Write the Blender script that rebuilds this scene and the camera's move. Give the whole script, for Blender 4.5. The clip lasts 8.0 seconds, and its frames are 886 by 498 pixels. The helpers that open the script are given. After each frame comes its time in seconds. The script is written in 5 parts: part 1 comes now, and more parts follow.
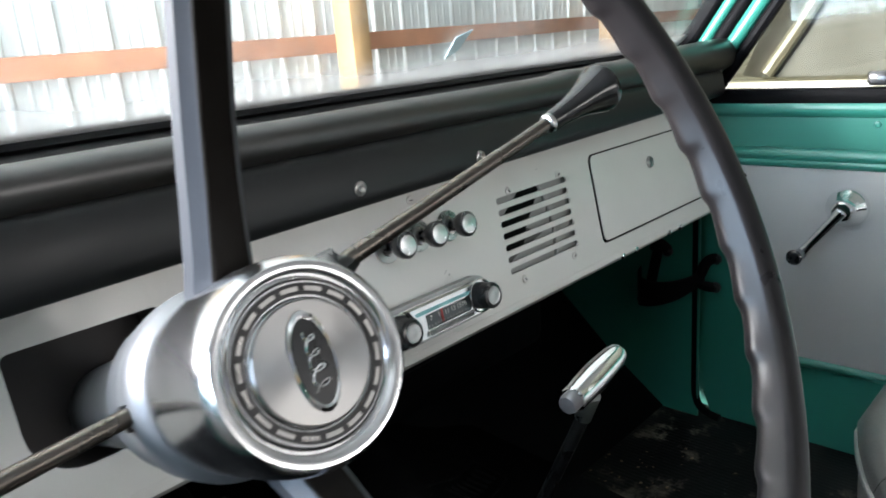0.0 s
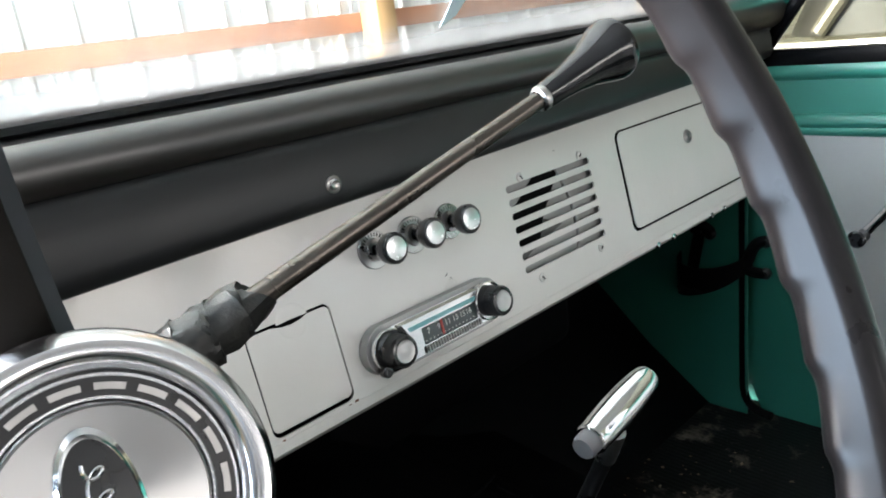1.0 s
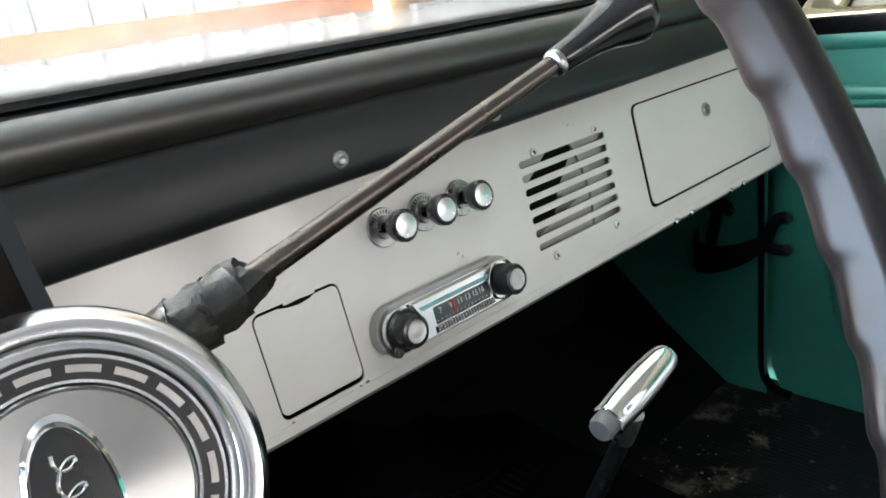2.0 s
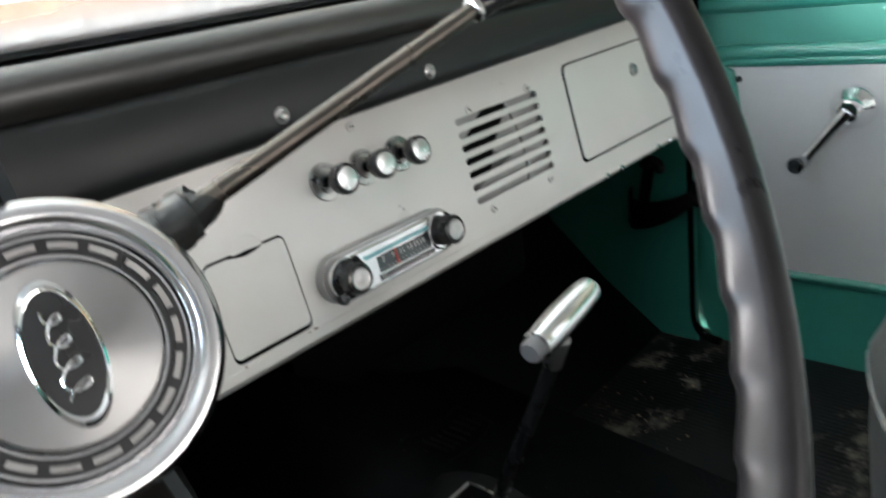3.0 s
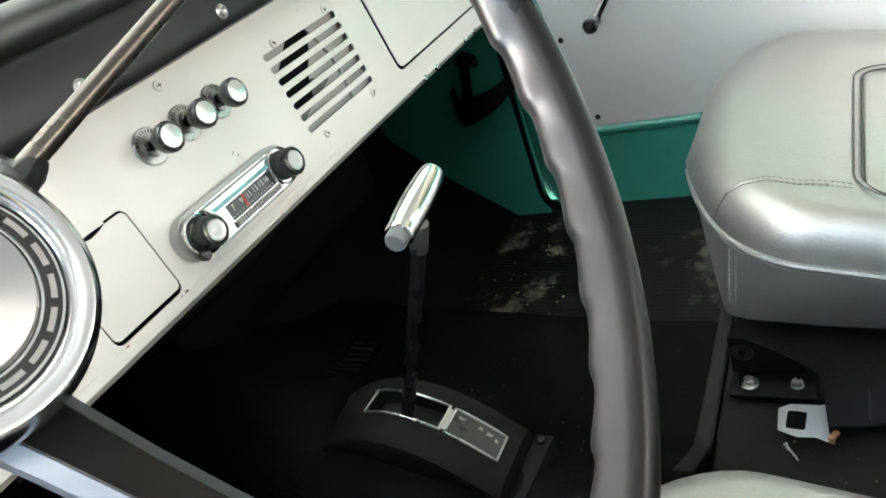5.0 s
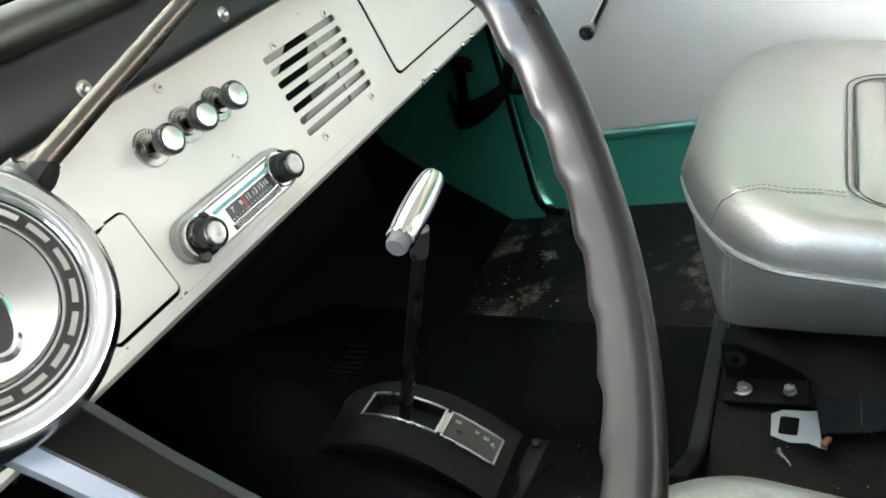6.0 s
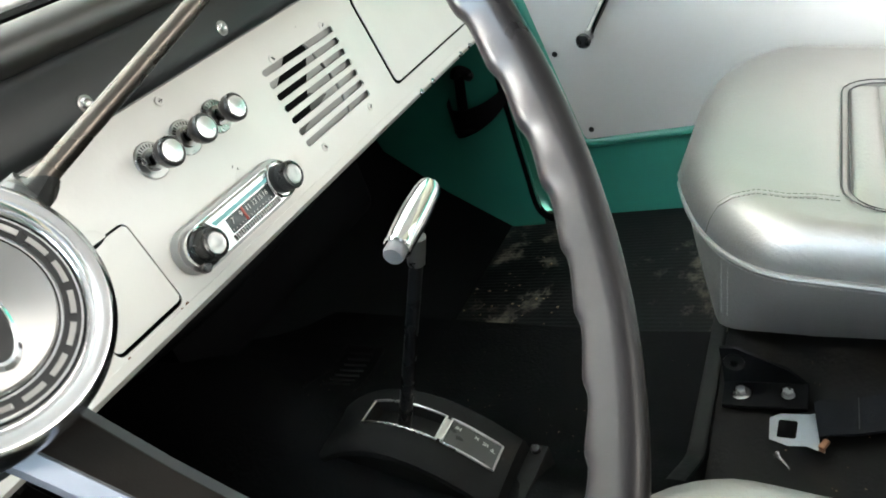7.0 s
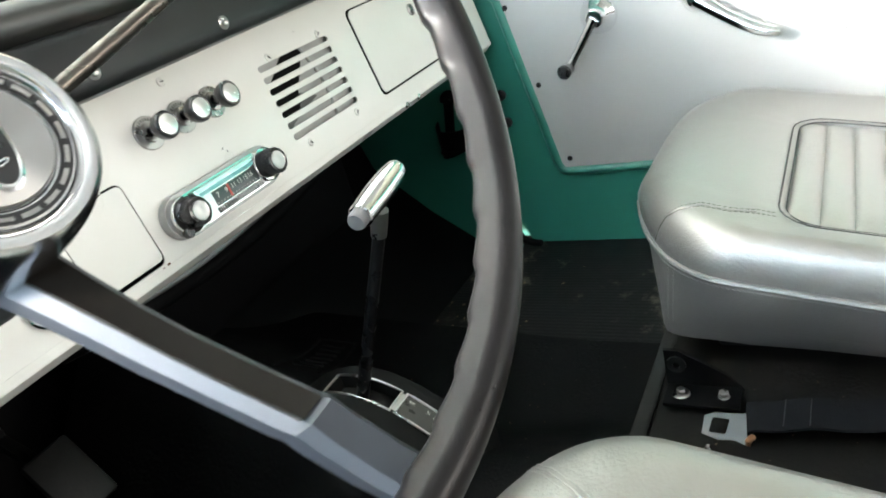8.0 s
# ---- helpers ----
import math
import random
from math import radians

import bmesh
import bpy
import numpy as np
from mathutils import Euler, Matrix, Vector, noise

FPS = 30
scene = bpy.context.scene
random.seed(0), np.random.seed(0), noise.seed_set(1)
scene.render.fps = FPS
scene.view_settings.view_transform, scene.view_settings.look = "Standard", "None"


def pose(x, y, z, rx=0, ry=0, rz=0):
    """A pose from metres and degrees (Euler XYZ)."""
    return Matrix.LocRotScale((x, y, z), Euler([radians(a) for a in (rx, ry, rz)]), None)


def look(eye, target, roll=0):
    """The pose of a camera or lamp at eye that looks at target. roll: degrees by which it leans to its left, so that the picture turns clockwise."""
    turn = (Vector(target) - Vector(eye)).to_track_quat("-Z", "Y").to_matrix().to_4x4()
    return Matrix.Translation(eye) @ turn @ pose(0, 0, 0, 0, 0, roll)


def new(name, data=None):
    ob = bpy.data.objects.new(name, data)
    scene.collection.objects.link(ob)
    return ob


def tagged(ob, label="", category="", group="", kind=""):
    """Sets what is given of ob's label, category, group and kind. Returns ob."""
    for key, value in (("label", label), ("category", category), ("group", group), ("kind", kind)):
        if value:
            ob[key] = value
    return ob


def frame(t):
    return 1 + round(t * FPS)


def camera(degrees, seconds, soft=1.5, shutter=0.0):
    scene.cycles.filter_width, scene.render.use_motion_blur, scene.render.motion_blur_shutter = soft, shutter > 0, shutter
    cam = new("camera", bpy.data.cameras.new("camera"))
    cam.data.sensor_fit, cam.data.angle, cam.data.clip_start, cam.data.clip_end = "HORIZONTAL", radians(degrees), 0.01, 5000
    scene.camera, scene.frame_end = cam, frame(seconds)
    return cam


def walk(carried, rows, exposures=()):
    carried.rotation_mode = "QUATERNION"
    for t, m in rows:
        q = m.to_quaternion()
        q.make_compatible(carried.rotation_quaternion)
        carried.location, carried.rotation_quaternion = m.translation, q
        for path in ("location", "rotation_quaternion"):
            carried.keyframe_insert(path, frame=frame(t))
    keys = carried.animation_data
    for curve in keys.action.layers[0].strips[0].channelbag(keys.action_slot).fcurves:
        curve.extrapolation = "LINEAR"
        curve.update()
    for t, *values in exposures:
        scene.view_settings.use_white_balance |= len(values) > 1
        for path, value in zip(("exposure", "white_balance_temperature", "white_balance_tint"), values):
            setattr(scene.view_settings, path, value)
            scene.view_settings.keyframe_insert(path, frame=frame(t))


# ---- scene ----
cam = camera(62.3, 8.0, 1.8, 0.4)
PATH = [
    (0, (-0.62, -0.484, 0.967), (0.752, 0.862, 0.415), -4.9),
    (0.1, (-0.608, -0.481, 0.966), (0.768, 0.861, 0.415), -5.1),
    (0.2, (-0.594, -0.477, 0.965), (0.784, 0.864, 0.415), -5.9),
    (0.3, (-0.579, -0.473, 0.964), (0.799, 0.869, 0.414), -6.1),
    (0.5, (-0.554, -0.458, 0.957), (0.808, 0.895, 0.398), -6.4),
    (1, (-0.52, -0.438, 0.953), (0.758, 0.979, 0.355), -7.5),
    (1.5, (-0.51, -0.431, 0.947), (0.725, 1.009, 0.313), -7.9),
    (1.7, (-0.509, -0.428, 0.946), (0.722, 1.012, 0.305), -8.2),
    (2.8, (-0.524, -0.447, 0.941), (0.745, 0.948, 0.276), -9.2),
    (3, (-0.532, -0.46, 0.935), (0.776, 0.871, 0.215), -8.9),
    (3.2, (-0.538, -0.470, 0.928), (0.815, 0.801, 0.182), -9.7),
    (3.5, (-0.548, -0.483, 0.923), (0.85, 0.716, 0.142), -10.4),
    (3.8, (-0.554, -0.488, 0.910), (0.851, 0.665, 0.073), -12.8),
    (4, (-0.559, -0.487, 0.908), (0.854, 0.633, 0.042), -14.8),
    (4.5, (-0.562, -0.493, 0.91), (0.87, 0.568, 0.003), -20.3),
    (5, (-0.558, -0.48, 0.918), (0.879, 0.542, -0.026), -21.3),
    (6.5, (-0.564, -0.476, 0.927), (0.892, 0.519, -0.017), -20.0),
    (6.7, (-0.563, -0.482, 0.929), (0.890, 0.527, -0.005), -20.5),
    (7, (-0.565, -0.484, 0.925), (0.893, 0.524, -0.001), -21.0),
    (7.2, (-0.566, -0.493, 0.918), (0.889, 0.525, -0.003), -21.5),
    (7.5, (-0.578, -0.51, 0.905), (0.898, 0.501, 0.012), -19.6),
    (7.7, (-0.589, -0.526, 0.903), (0.900, 0.482, 0.026), -18.0),
    (7.8, (-0.599, -0.531, 0.899), (0.901, 0.476, 0.039), -17.4),
    (8, (-0.623, -0.536, 0.895), (0.904, 0.46, 0.072), -16.5),
]
EXPOSURES = [(0.0, -2.08, 6450, 11), (1.0, -1.76, 6550, 12), (1.5, -1.68, 6600, 13), (3.0, -1.76, 6650, 12), (3.5, -1.53, 6900, 11), (4.5, -0.95, 6850, 9), (8.0, -0.87, 6850, 8)]
walk(cam, [(t, look(eye, target, roll)) for t, eye, target, roll in PATH], EXPOSURES)

# ---- world and light ----
world = bpy.data.worlds.new("sky")
scene.world = world
world.use_nodes = True
wn = world.node_tree.nodes
sky = wn.new("ShaderNodeTexSky")
sky.sky_type = "NISHITA"
sky.sun_disc = False
sky.sun_elevation, sky.sun_rotation = radians(38), radians(255)
world.node_tree.links.new(sky.outputs[0], wn["Background"].inputs[0])
wn["Background"].inputs[1].default_value = 0.13


def area_lamp(name, eye, target, sx, sy, power, colour):
    lamp = bpy.data.lights.new(name, "AREA")
    lamp.shape, lamp.size, lamp.size_y, lamp.energy, lamp.color = "RECTANGLE", sx, sy, power, colour
    ob = new(name, lamp)
    ob.matrix_world = look(eye, target)
    return ob


sun_data = bpy.data.lights.new("sun", "SUN")
sun_data.energy, sun_data.angle, sun_data.color = 2.5, radians(0.6), (1.0, 0.95, 0.88)
new("sun", sun_data).matrix_world = look((-6, -1.6, 6), (0, 0, 1.0))
# daylight through the open side of the shed and its open back doorway
area_lamp("side_opening_light", (-3.3, 2.15, 1.35), (1.0, 2.5, 1.1), 1.2, 2.6, 8500, (0.98, 0.975, 1.0))
area_lamp("side_doorway_light", (-2.7, 0.25, 1.25), (0.0, 0.0, 0.95), 1.5, 1.15, 800, (0.61, 0.80, 1.0))
area_lamp("back_opening_light", (0.9, -5.7, 1.45), (0.0, 0.0, 0.9), 3.6, 0.8, 305, (1.0, 0.965, 0.92))


# ---- materials ----
def mat(name, colour, rough=0.5, metal=0.0, vary=0.12, scale=30.0, bump=0.0, bump_scale=200.0, stain=None, stain_scale=4.0,
        stain_amount=0.0, rough_vary=0.1, coat=0.0, random_tint=0.0, spec=0.5, coat_rough=0.05):
    """A Principled surface with grain at two scales, optional stains with a shape of their own, and fine relief."""
    m = bpy.data.materials.new(name)
    m.use_nodes = True
    nt = m.node_tree
    n, l = nt.nodes, nt.links
    b = n["Principled BSDF"]
    co = n.new("ShaderNodeTexCoord")
    fine = n.new("ShaderNodeTexNoise")
    fine.inputs["Scale"].default_value, fine.inputs["Detail"].default_value = scale, 6
    wide = n.new("ShaderNodeTexNoise")
    wide.inputs["Scale"].default_value, wide.inputs["Detail"].default_value = scale / 7, 3
    l.new(co.outputs["Object"], fine.inputs["Vector"])
    l.new(co.outputs["Object"], wide.inputs["Vector"])
    add = n.new("ShaderNodeMath")
    add.operation = "ADD"
    l.new(fine.outputs[0], add.inputs[0])
    l.new(wide.outputs[0], add.inputs[1])
    span = n.new("ShaderNodeMapRange")
    span.inputs[1].default_value, span.inputs[2].default_value = 0.6, 1.4
    span.inputs[3].default_value, span.inputs[4].default_value = 1 - vary, 1 + vary
    l.new(add.outputs[0], span.inputs[0])
    mul = n.new("ShaderNodeVectorMath")
    mul.operation = "SCALE"
    mul.inputs[0].default_value = colour
    l.new(span.outputs[0], mul.inputs["Scale"])
    out = mul.outputs[0]
    if random_tint:
        info = n.new("ShaderNodeObjectInfo")
        sp = n.new("ShaderNodeMapRange")
        sp.inputs[3].default_value, sp.inputs[4].default_value = 1 - random_tint, 1 + random_tint
        l.new(info.outputs["Random"], sp.inputs[0])
        m2 = n.new("ShaderNodeVectorMath")
        m2.operation = "SCALE"
        l.new(out, m2.inputs[0])
        l.new(sp.outputs[0], m2.inputs["Scale"])
        out = m2.outputs[0]
    if stain:
        patch = n.new("ShaderNodeTexNoise")
        patch.inputs["Scale"].default_value, patch.inputs["Detail"].default_value, patch.inputs["Roughness"].default_value = stain_scale, 8, 0.7
        l.new(co.outputs["Object"], patch.inputs["Vector"])
        edge = n.new("ShaderNodeMapRange")
        edge.inputs[1].default_value, edge.inputs[2].default_value = 0.66 - stain_amount, 0.74 - stain_amount
        l.new(patch.outputs[0], edge.inputs[0])
        mix = n.new("ShaderNodeMix")
        mix.data_type = "RGBA"
        mix.inputs["B"].default_value = (*stain, 1)
        l.new(edge.outputs[0], mix.inputs["Factor"])
        l.new(out, mix.inputs["A"])
        out = mix.outputs["Result"]
    l.new(out, b.inputs["Base Color"])
    rr = n.new("ShaderNodeMapRange")
    rr.inputs[1].default_value, rr.inputs[2].default_value = 0.6, 1.4
    rr.inputs[3].default_value, rr.inputs[4].default_value = max(0.02, rough - rough_vary), min(1, rough + rough_vary)
    l.new(add.outputs[0], rr.inputs[0])
    l.new(rr.outputs[0], b.inputs["Roughness"])
    b.inputs["Metallic"].default_value = metal
    b.inputs["Specular IOR Level"].default_value = spec
    b.inputs["Coat Weight"].default_value = coat
    b.inputs["Coat Roughness"].default_value = coat_rough
    if bump:
        bt = n.new("ShaderNodeTexNoise")
        bt.inputs["Scale"].default_value, bt.inputs["Detail"].default_value = bump_scale, 4
        l.new(co.outputs["Object"], bt.inputs["Vector"])
        bp = n.new("ShaderNodeBump")
        bp.inputs["Strength"].default_value, bp.inputs["Distance"].default_value = bump, 0.002
        l.new(bt.outputs[0], bp.inputs["Height"])
        l.new(bp.outputs[0], b.inputs["Normal"])
        if coat:
            l.new(bp.outputs[0], b.inputs["Coat Normal"])
    return m


def glass(name, tint=(0.95, 1.0, 0.98), haze=0.03, foot=None):
    """Clear pane: mostly straight-through, glossy by Fresnel, with a thin pale film for dust and painted glare that may
    thicken between two heights at its foot.
    """
    m = bpy.data.materials.new(name)
    m.use_nodes = True
    nt = m.node_tree
    n, l = nt.nodes, nt.links
    n.remove(n["Principled BSDF"])
    tr, gl, df = n.new("ShaderNodeBsdfTransparent"), n.new("ShaderNodeBsdfGlossy"), n.new("ShaderNodeBsdfDiffuse")
    tr.inputs[0].default_value = (*tint, 1)
    gl.inputs["Roughness"].default_value = 0.01
    lw = n.new("ShaderNodeLayerWeight")
    lw.inputs[0].default_value = 0.5
    steep = n.new("ShaderNodeMath")
    steep.operation = "POWER"
    steep.inputs[1].default_value = 5
    l.new(lw.outputs["Facing"], steep.inputs[0])
    fr = n.new("ShaderNodeMapRange")
    fr.inputs[3].default_value, fr.inputs[4].default_value = 0.025, 0.7
    l.new(steep.outputs[0], fr.inputs[0])
    a, b2 = n.new("ShaderNodeMixShader"), n.new("ShaderNodeMixShader")
    l.new(fr.outputs[0], a.inputs[0])
    l.new(tr.outputs[0], a.inputs[1])
    l.new(gl.outputs[0], a.inputs[2])
    dust = n.new("ShaderNodeTexNoise")
    dust.inputs["Scale"].default_value, dust.inputs["Detail"].default_value = 9, 8
    mr = n.new("ShaderNodeMapRange")
    mr.inputs[1].default_value, mr.inputs[2].default_value, mr.inputs[4].default_value = 0.35, 0.8, haze * 2
    l.new(dust.outputs[0], mr.inputs[0])
    film = mr.outputs[0]
    if foot:
        co, sep, low, add = n.new("ShaderNodeTexCoord"), n.new("ShaderNodeSeparateXYZ"), n.new("ShaderNodeMapRange"), n.new("ShaderNodeMath")
        l.new(co.outputs["Object"], dust.inputs["Vector"])
        l.new(co.outputs["Object"], sep.inputs[0])
        low.interpolation_type = "SMOOTHERSTEP"
        low.inputs[1].default_value, low.inputs[2].default_value, low.inputs[3].default_value, low.inputs[4].default_value = foot[0], foot[1], foot[2], 0.0
        l.new(sep.outputs["Z"], low.inputs[0])
        add.operation, add.use_clamp = "ADD", True
        l.new(low.outputs[0], add.inputs[0])
        l.new(film, add.inputs[1])
        film = add.outputs[0]
    l.new(film, b2.inputs[0])
    l.new(a.outputs[0], b2.inputs[1])
    l.new(df.outputs[0], b2.inputs[2])
    df.inputs[0].default_value = (0.8, 0.8, 0.8, 1)
    l.new(b2.outputs[0], n["Material Output"].inputs[0])
    return m


M_DASH = mat("dash_paint", (0.77, 0.75, 0.715), 0.34, vary=0.05, scale=14, bump=0.10, bump_scale=170, coat=0.5, coat_rough=0.05)
M_PAD = mat("black_vinyl", (0.0085, 0.009, 0.0098), 0.40, vary=0.12, scale=60, bump=0.06, bump_scale=1400, spec=0.42, rough_vary=0.04)
M_ROLL = mat("glossy_black_vinyl_roll", (0.013, 0.011, 0.0092), 0.37, vary=0.08, scale=60, spec=1.0, rough_vary=0.03)
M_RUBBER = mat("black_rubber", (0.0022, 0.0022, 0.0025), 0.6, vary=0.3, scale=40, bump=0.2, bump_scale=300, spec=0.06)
M_GREEN = mat("green_paint", (0.022, 0.165, 0.122), 0.36, vary=0.05, scale=18, bump=0.02, bump_scale=400, coat=0.15, rough_vary=0.03, coat_rough=0.15)
M_PANEL = mat("door_card", (0.42, 0.41, 0.39), 0.55, vary=0.05, scale=10, bump=0.12, bump_scale=600)
M_CHROME = mat("chrome", (0.86, 0.86, 0.86), 0.09, 1.0, vary=0.04, scale=50, rough_vary=0.05)
M_CAP = mat("horn_cap_chrome", (0.74, 0.74, 0.75), 0.19, 1.0, vary=0.06, scale=50, rough_vary=0.06, bump=0.02, bump_scale=60)
M_WORN = mat("worn_chrome", (0.44, 0.43, 0.42), 0.30, 1.0, vary=0.15, scale=80, rough_vary=0.1, bump=0.05, bump_scale=400)
M_BRUSHED = mat("spun_aluminium", (0.46, 0.455, 0.45), 0.34, 1.0, vary=0.06, scale=60, rough_vary=0.08)
M_BLACK = mat("black_plastic", (0.016, 0.016, 0.017), 0.30, vary=0.2, scale=50, coat=0.2)
M_GRIP = mat("dark_grey_wheel_plastic", (0.0115, 0.0098, 0.0098), 0.30, vary=0.3, scale=70, bump=0.02, bump_scale=110, spec=0.19, rough_vary=0.04)
M_INLAY = mat("textured_black_inlay", (0.0085, 0.0070, 0.0058), 0.5, vary=0.15, scale=120, bump=0.05, bump_scale=1200, spec=0.05, rough_vary=0.03)
M_ALU = mat("cast_metal", (0.17, 0.175, 0.185), 0.45, 0.7, vary=0.12, scale=80, bump=0.06, bump_scale=400)
M_SPOKE = mat("dull_spoke_casting", (0.034, 0.037, 0.044), 0.50, 0.15, vary=0.08, scale=80, bump=0.03, bump_scale=500, rough_vary=0.04, spec=0.35)
M_KNOB = mat("polished_black_plastic", (0.008, 0.008, 0.0085), 0.12, vary=0.2, scale=50, rough_vary=0.04)
M_STEEL = mat("worn_steel_rod", (0.105, 0.092, 0.080), 0.27, 0.9, vary=0.04, scale=25, bump=0.012, bump_scale=500, rough_vary=0.03)
M_TAPE = mat("black_tape", (0.016, 0.0165, 0.0155), 0.30, vary=0.35, scale=120, bump=0.5, bump_scale=160)
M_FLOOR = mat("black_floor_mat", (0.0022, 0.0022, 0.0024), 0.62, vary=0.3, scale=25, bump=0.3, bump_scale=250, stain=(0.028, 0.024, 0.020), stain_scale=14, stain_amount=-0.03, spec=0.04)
M_DECK = mat("scuffed_black_deck_paint", (0.0062, 0.0058, 0.0055), 0.55, vary=0.3, scale=25, bump=0.25, bump_scale=250, stain=(0.085, 0.08, 0.072), stain_scale=26, stain_amount=-0.035, spec=0.07)
M_FOOT = mat("dusty_footwell_mat", (0.005, 0.005, 0.0053), 0.55, vary=0.4, scale=25, bump=0.3, bump_scale=150, stain=(0.10, 0.088, 0.07), stain_scale=9, stain_amount=0.10, spec=0.15)
M_BLACKPAINT = mat("chipped_black_paint", (0.005, 0.005, 0.005), 0.36, vary=0.2, scale=60, stain=(0.25, 0.23, 0.20), stain_scale=90, stain_amount=-0.05, spec=0.25)
M_WADDING = mat("grey_insulation", (0.15, 0.165, 0.155), 0.9, vary=0.4, scale=60, bump=0.8, bump_scale=90, spec=0.1)
M_LEAF = mat("dry_debris", (0.16, 0.115, 0.07), 0.8, vary=0.5, scale=90)
M_SHAFT = mat("chipped_black_shaft", (0.005, 0.005, 0.005), 0.30, vary=0.2, scale=60, stain=(0.42, 0.38, 0.32), stain_scale=110, stain_amount=0.0, spec=0.25)
M_DUCT = mat("grey_duct", (0.37, 0.37, 0.36), 0.6, vary=0.25, scale=30)
M_SEAT = mat("silver_vinyl", (0.37, 0.355, 0.335), 0.38, 0.75, vary=0.06, scale=40, bump=0.28, bump_scale=330, rough_vary=0.10)
M_PIPING = mat("worn_silver_piping", (0.24, 0.235, 0.225), 0.48, 0.5, vary=0.12, scale=60, bump=0.2, bump_scale=420, rough_vary=0.06)
M_SEAM = mat("dark_seam", (0.045, 0.045, 0.045), 0.7, vary=0.1)
M_THREAD = mat("grey_thread", (0.38, 0.37, 0.35), 0.7, vary=0.1)
M_BELT = mat("black_webbing", (0.0042, 0.0047, 0.0060), 0.75, vary=0.4, scale=30, bump=0.5, bump_scale=700, spec=0.07)
M_RUST = mat("rusty_clip", (0.16, 0.07, 0.03), 0.7, vary=0.4, scale=90, bump=0.3)
M_TEAL = mat("teal_dial_paint", (0.15, 0.38, 0.40), 0.25, vary=0.08, scale=60, coat=0.4)
M_DIAL = mat("dark_dial", (0.03, 0.04, 0.042), 0.2, vary=0.2, scale=60, coat=0.5)
M_RED = mat("red_pointer", (0.38, 0.04, 0.03), 0.4)
M_MARK = mat("faded_white_marking", (0.55, 0.55, 0.52), 0.5)
M_RADIOBACK = mat("satin_grey_metal", (0.36, 0.355, 0.35), 0.35, 0.6, vary=0.06, scale=60)
M_KNOBFACE = mat("knob_insert", (0.80, 0.80, 0.79), 0.25, 0.7, vary=0.08, scale=200, rough_vary=0.1)
M_GREYBTN = mat("grey_button", (0.13, 0.13, 0.135), 0.4)
M_GATE = mat("worn_black_gate_moulding", (0.0046, 0.0044, 0.0043), 0.68, vary=0.25, scale=60, bump=0.15, bump_scale=300, spec=0.12)
M_PLATE = mat("grey_gate_plate", (0.020, 0.020, 0.0195), 0.35, vary=0.15, scale=120)
M_SIDING = mat("galvanised_siding", (0.74, 0.76, 0.75), 0.5, 0.15, vary=0.06, scale=3, bump=0.05, bump_scale=60)
# darker copy of the siding: the side wall's shade is in its colour
M_SIDING_SHADE = mat("shade_toned_siding", (0.21, 0.20, 0.165), 0.6, vary=0.15, scale=3, bump=0.05, bump_scale=60)
M_TIMBER = mat("sawn_timber", (0.38, 0.175, 0.10), 0.8, vary=0.3, scale=9, bump=0.3, bump_scale=60)
M_POST = mat("fresh_pine_post", (0.34, 0.205, 0.09), 0.75, vary=0.2, scale=7, bump=0.3, bump_scale=60)
M_CONCRETE = mat("concrete", (0.30, 0.29, 0.27), 0.85, vary=0.2, scale=3, bump=0.3, bump_scale=60)
# for the unseen hard top and rear body; grey set to temper bounce and reflections
M_LINER = mat("grey_bounce_liner", (0.40, 0.40, 0.39), 0.6, vary=0.06, scale=8, bump=0.1)
# the heavy film paints glare and white glow over the dust
M_GLASS = glass("windscreen_glass", (0.97, 1.0, 0.99), 0.11, (0.915, 0.965, 0.46))
M_SIDEGLASS = glass("door_glass", (0.86, 0.87, 0.78), 0.004)
M_TAPESCRAP = mat("clear_crumpled_tape", (0.42, 0.42, 0.40), 0.12, vary=0.3, scale=200, coat=1.0)
M_STICKER = mat("pale_blue_paper", (0.62, 0.80, 0.84), 0.6, vary=0.1)


# circular brushing of the horn cap's disc: the gloss is drawn out across the turning marks
M_SPUN = M_BRUSHED.copy()
M_SPUN.name = "turned_disc"
spun = M_SPUN.node_tree
tangent = spun.nodes.new("ShaderNodeTangent")
tangent.direction_type, tangent.axis = "RADIAL", "Z"
spun.links.new(tangent.outputs[0], spun.nodes["Principled BSDF"].inputs["Tangent"])
spun.nodes["Principled BSDF"].inputs["Anisotropic"].default_value = 0.85
spun.nodes["Principled BSDF"].inputs["Anisotropic Rotation"].default_value = 0.25


# ---- builders ----
def thing(name, at, label, category, group="", kind=""):
    ob = new(name)
    ob.empty_display_size = 0.05
    ob.location = at
    return tagged(ob, label, category, group, kind)


def part(name, bm, material, parent=None, label="", smooth=True, angle=35):
    """Links a bmesh, in world coordinates, as one mesh object under its parent."""
    me = bpy.data.meshes.new(name)
    bmesh.ops.recalc_face_normals(bm, faces=bm.faces)
    for f in bm.faces:
        f.smooth = smooth
    for e in bm.edges:
        if len(e.link_faces) == 2 and e.calc_face_angle(0) > radians(angle):
            e.smooth = False
    bm.to_mesh(me)
    bm.free()
    me.materials.append(material)
    ob = new(name, me)
    if parent is not None:
        bpy.context.view_layer.update()
        ob.parent = parent
        ob.matrix_parent_inverse = parent.matrix_world.inverted()
    if label:
        ob["label"] = label
    return ob


def structure(name, bm, material, label, category, smooth=True):
    return tagged(part(name, bm, material, None, "", smooth), label, category, "", "structure")


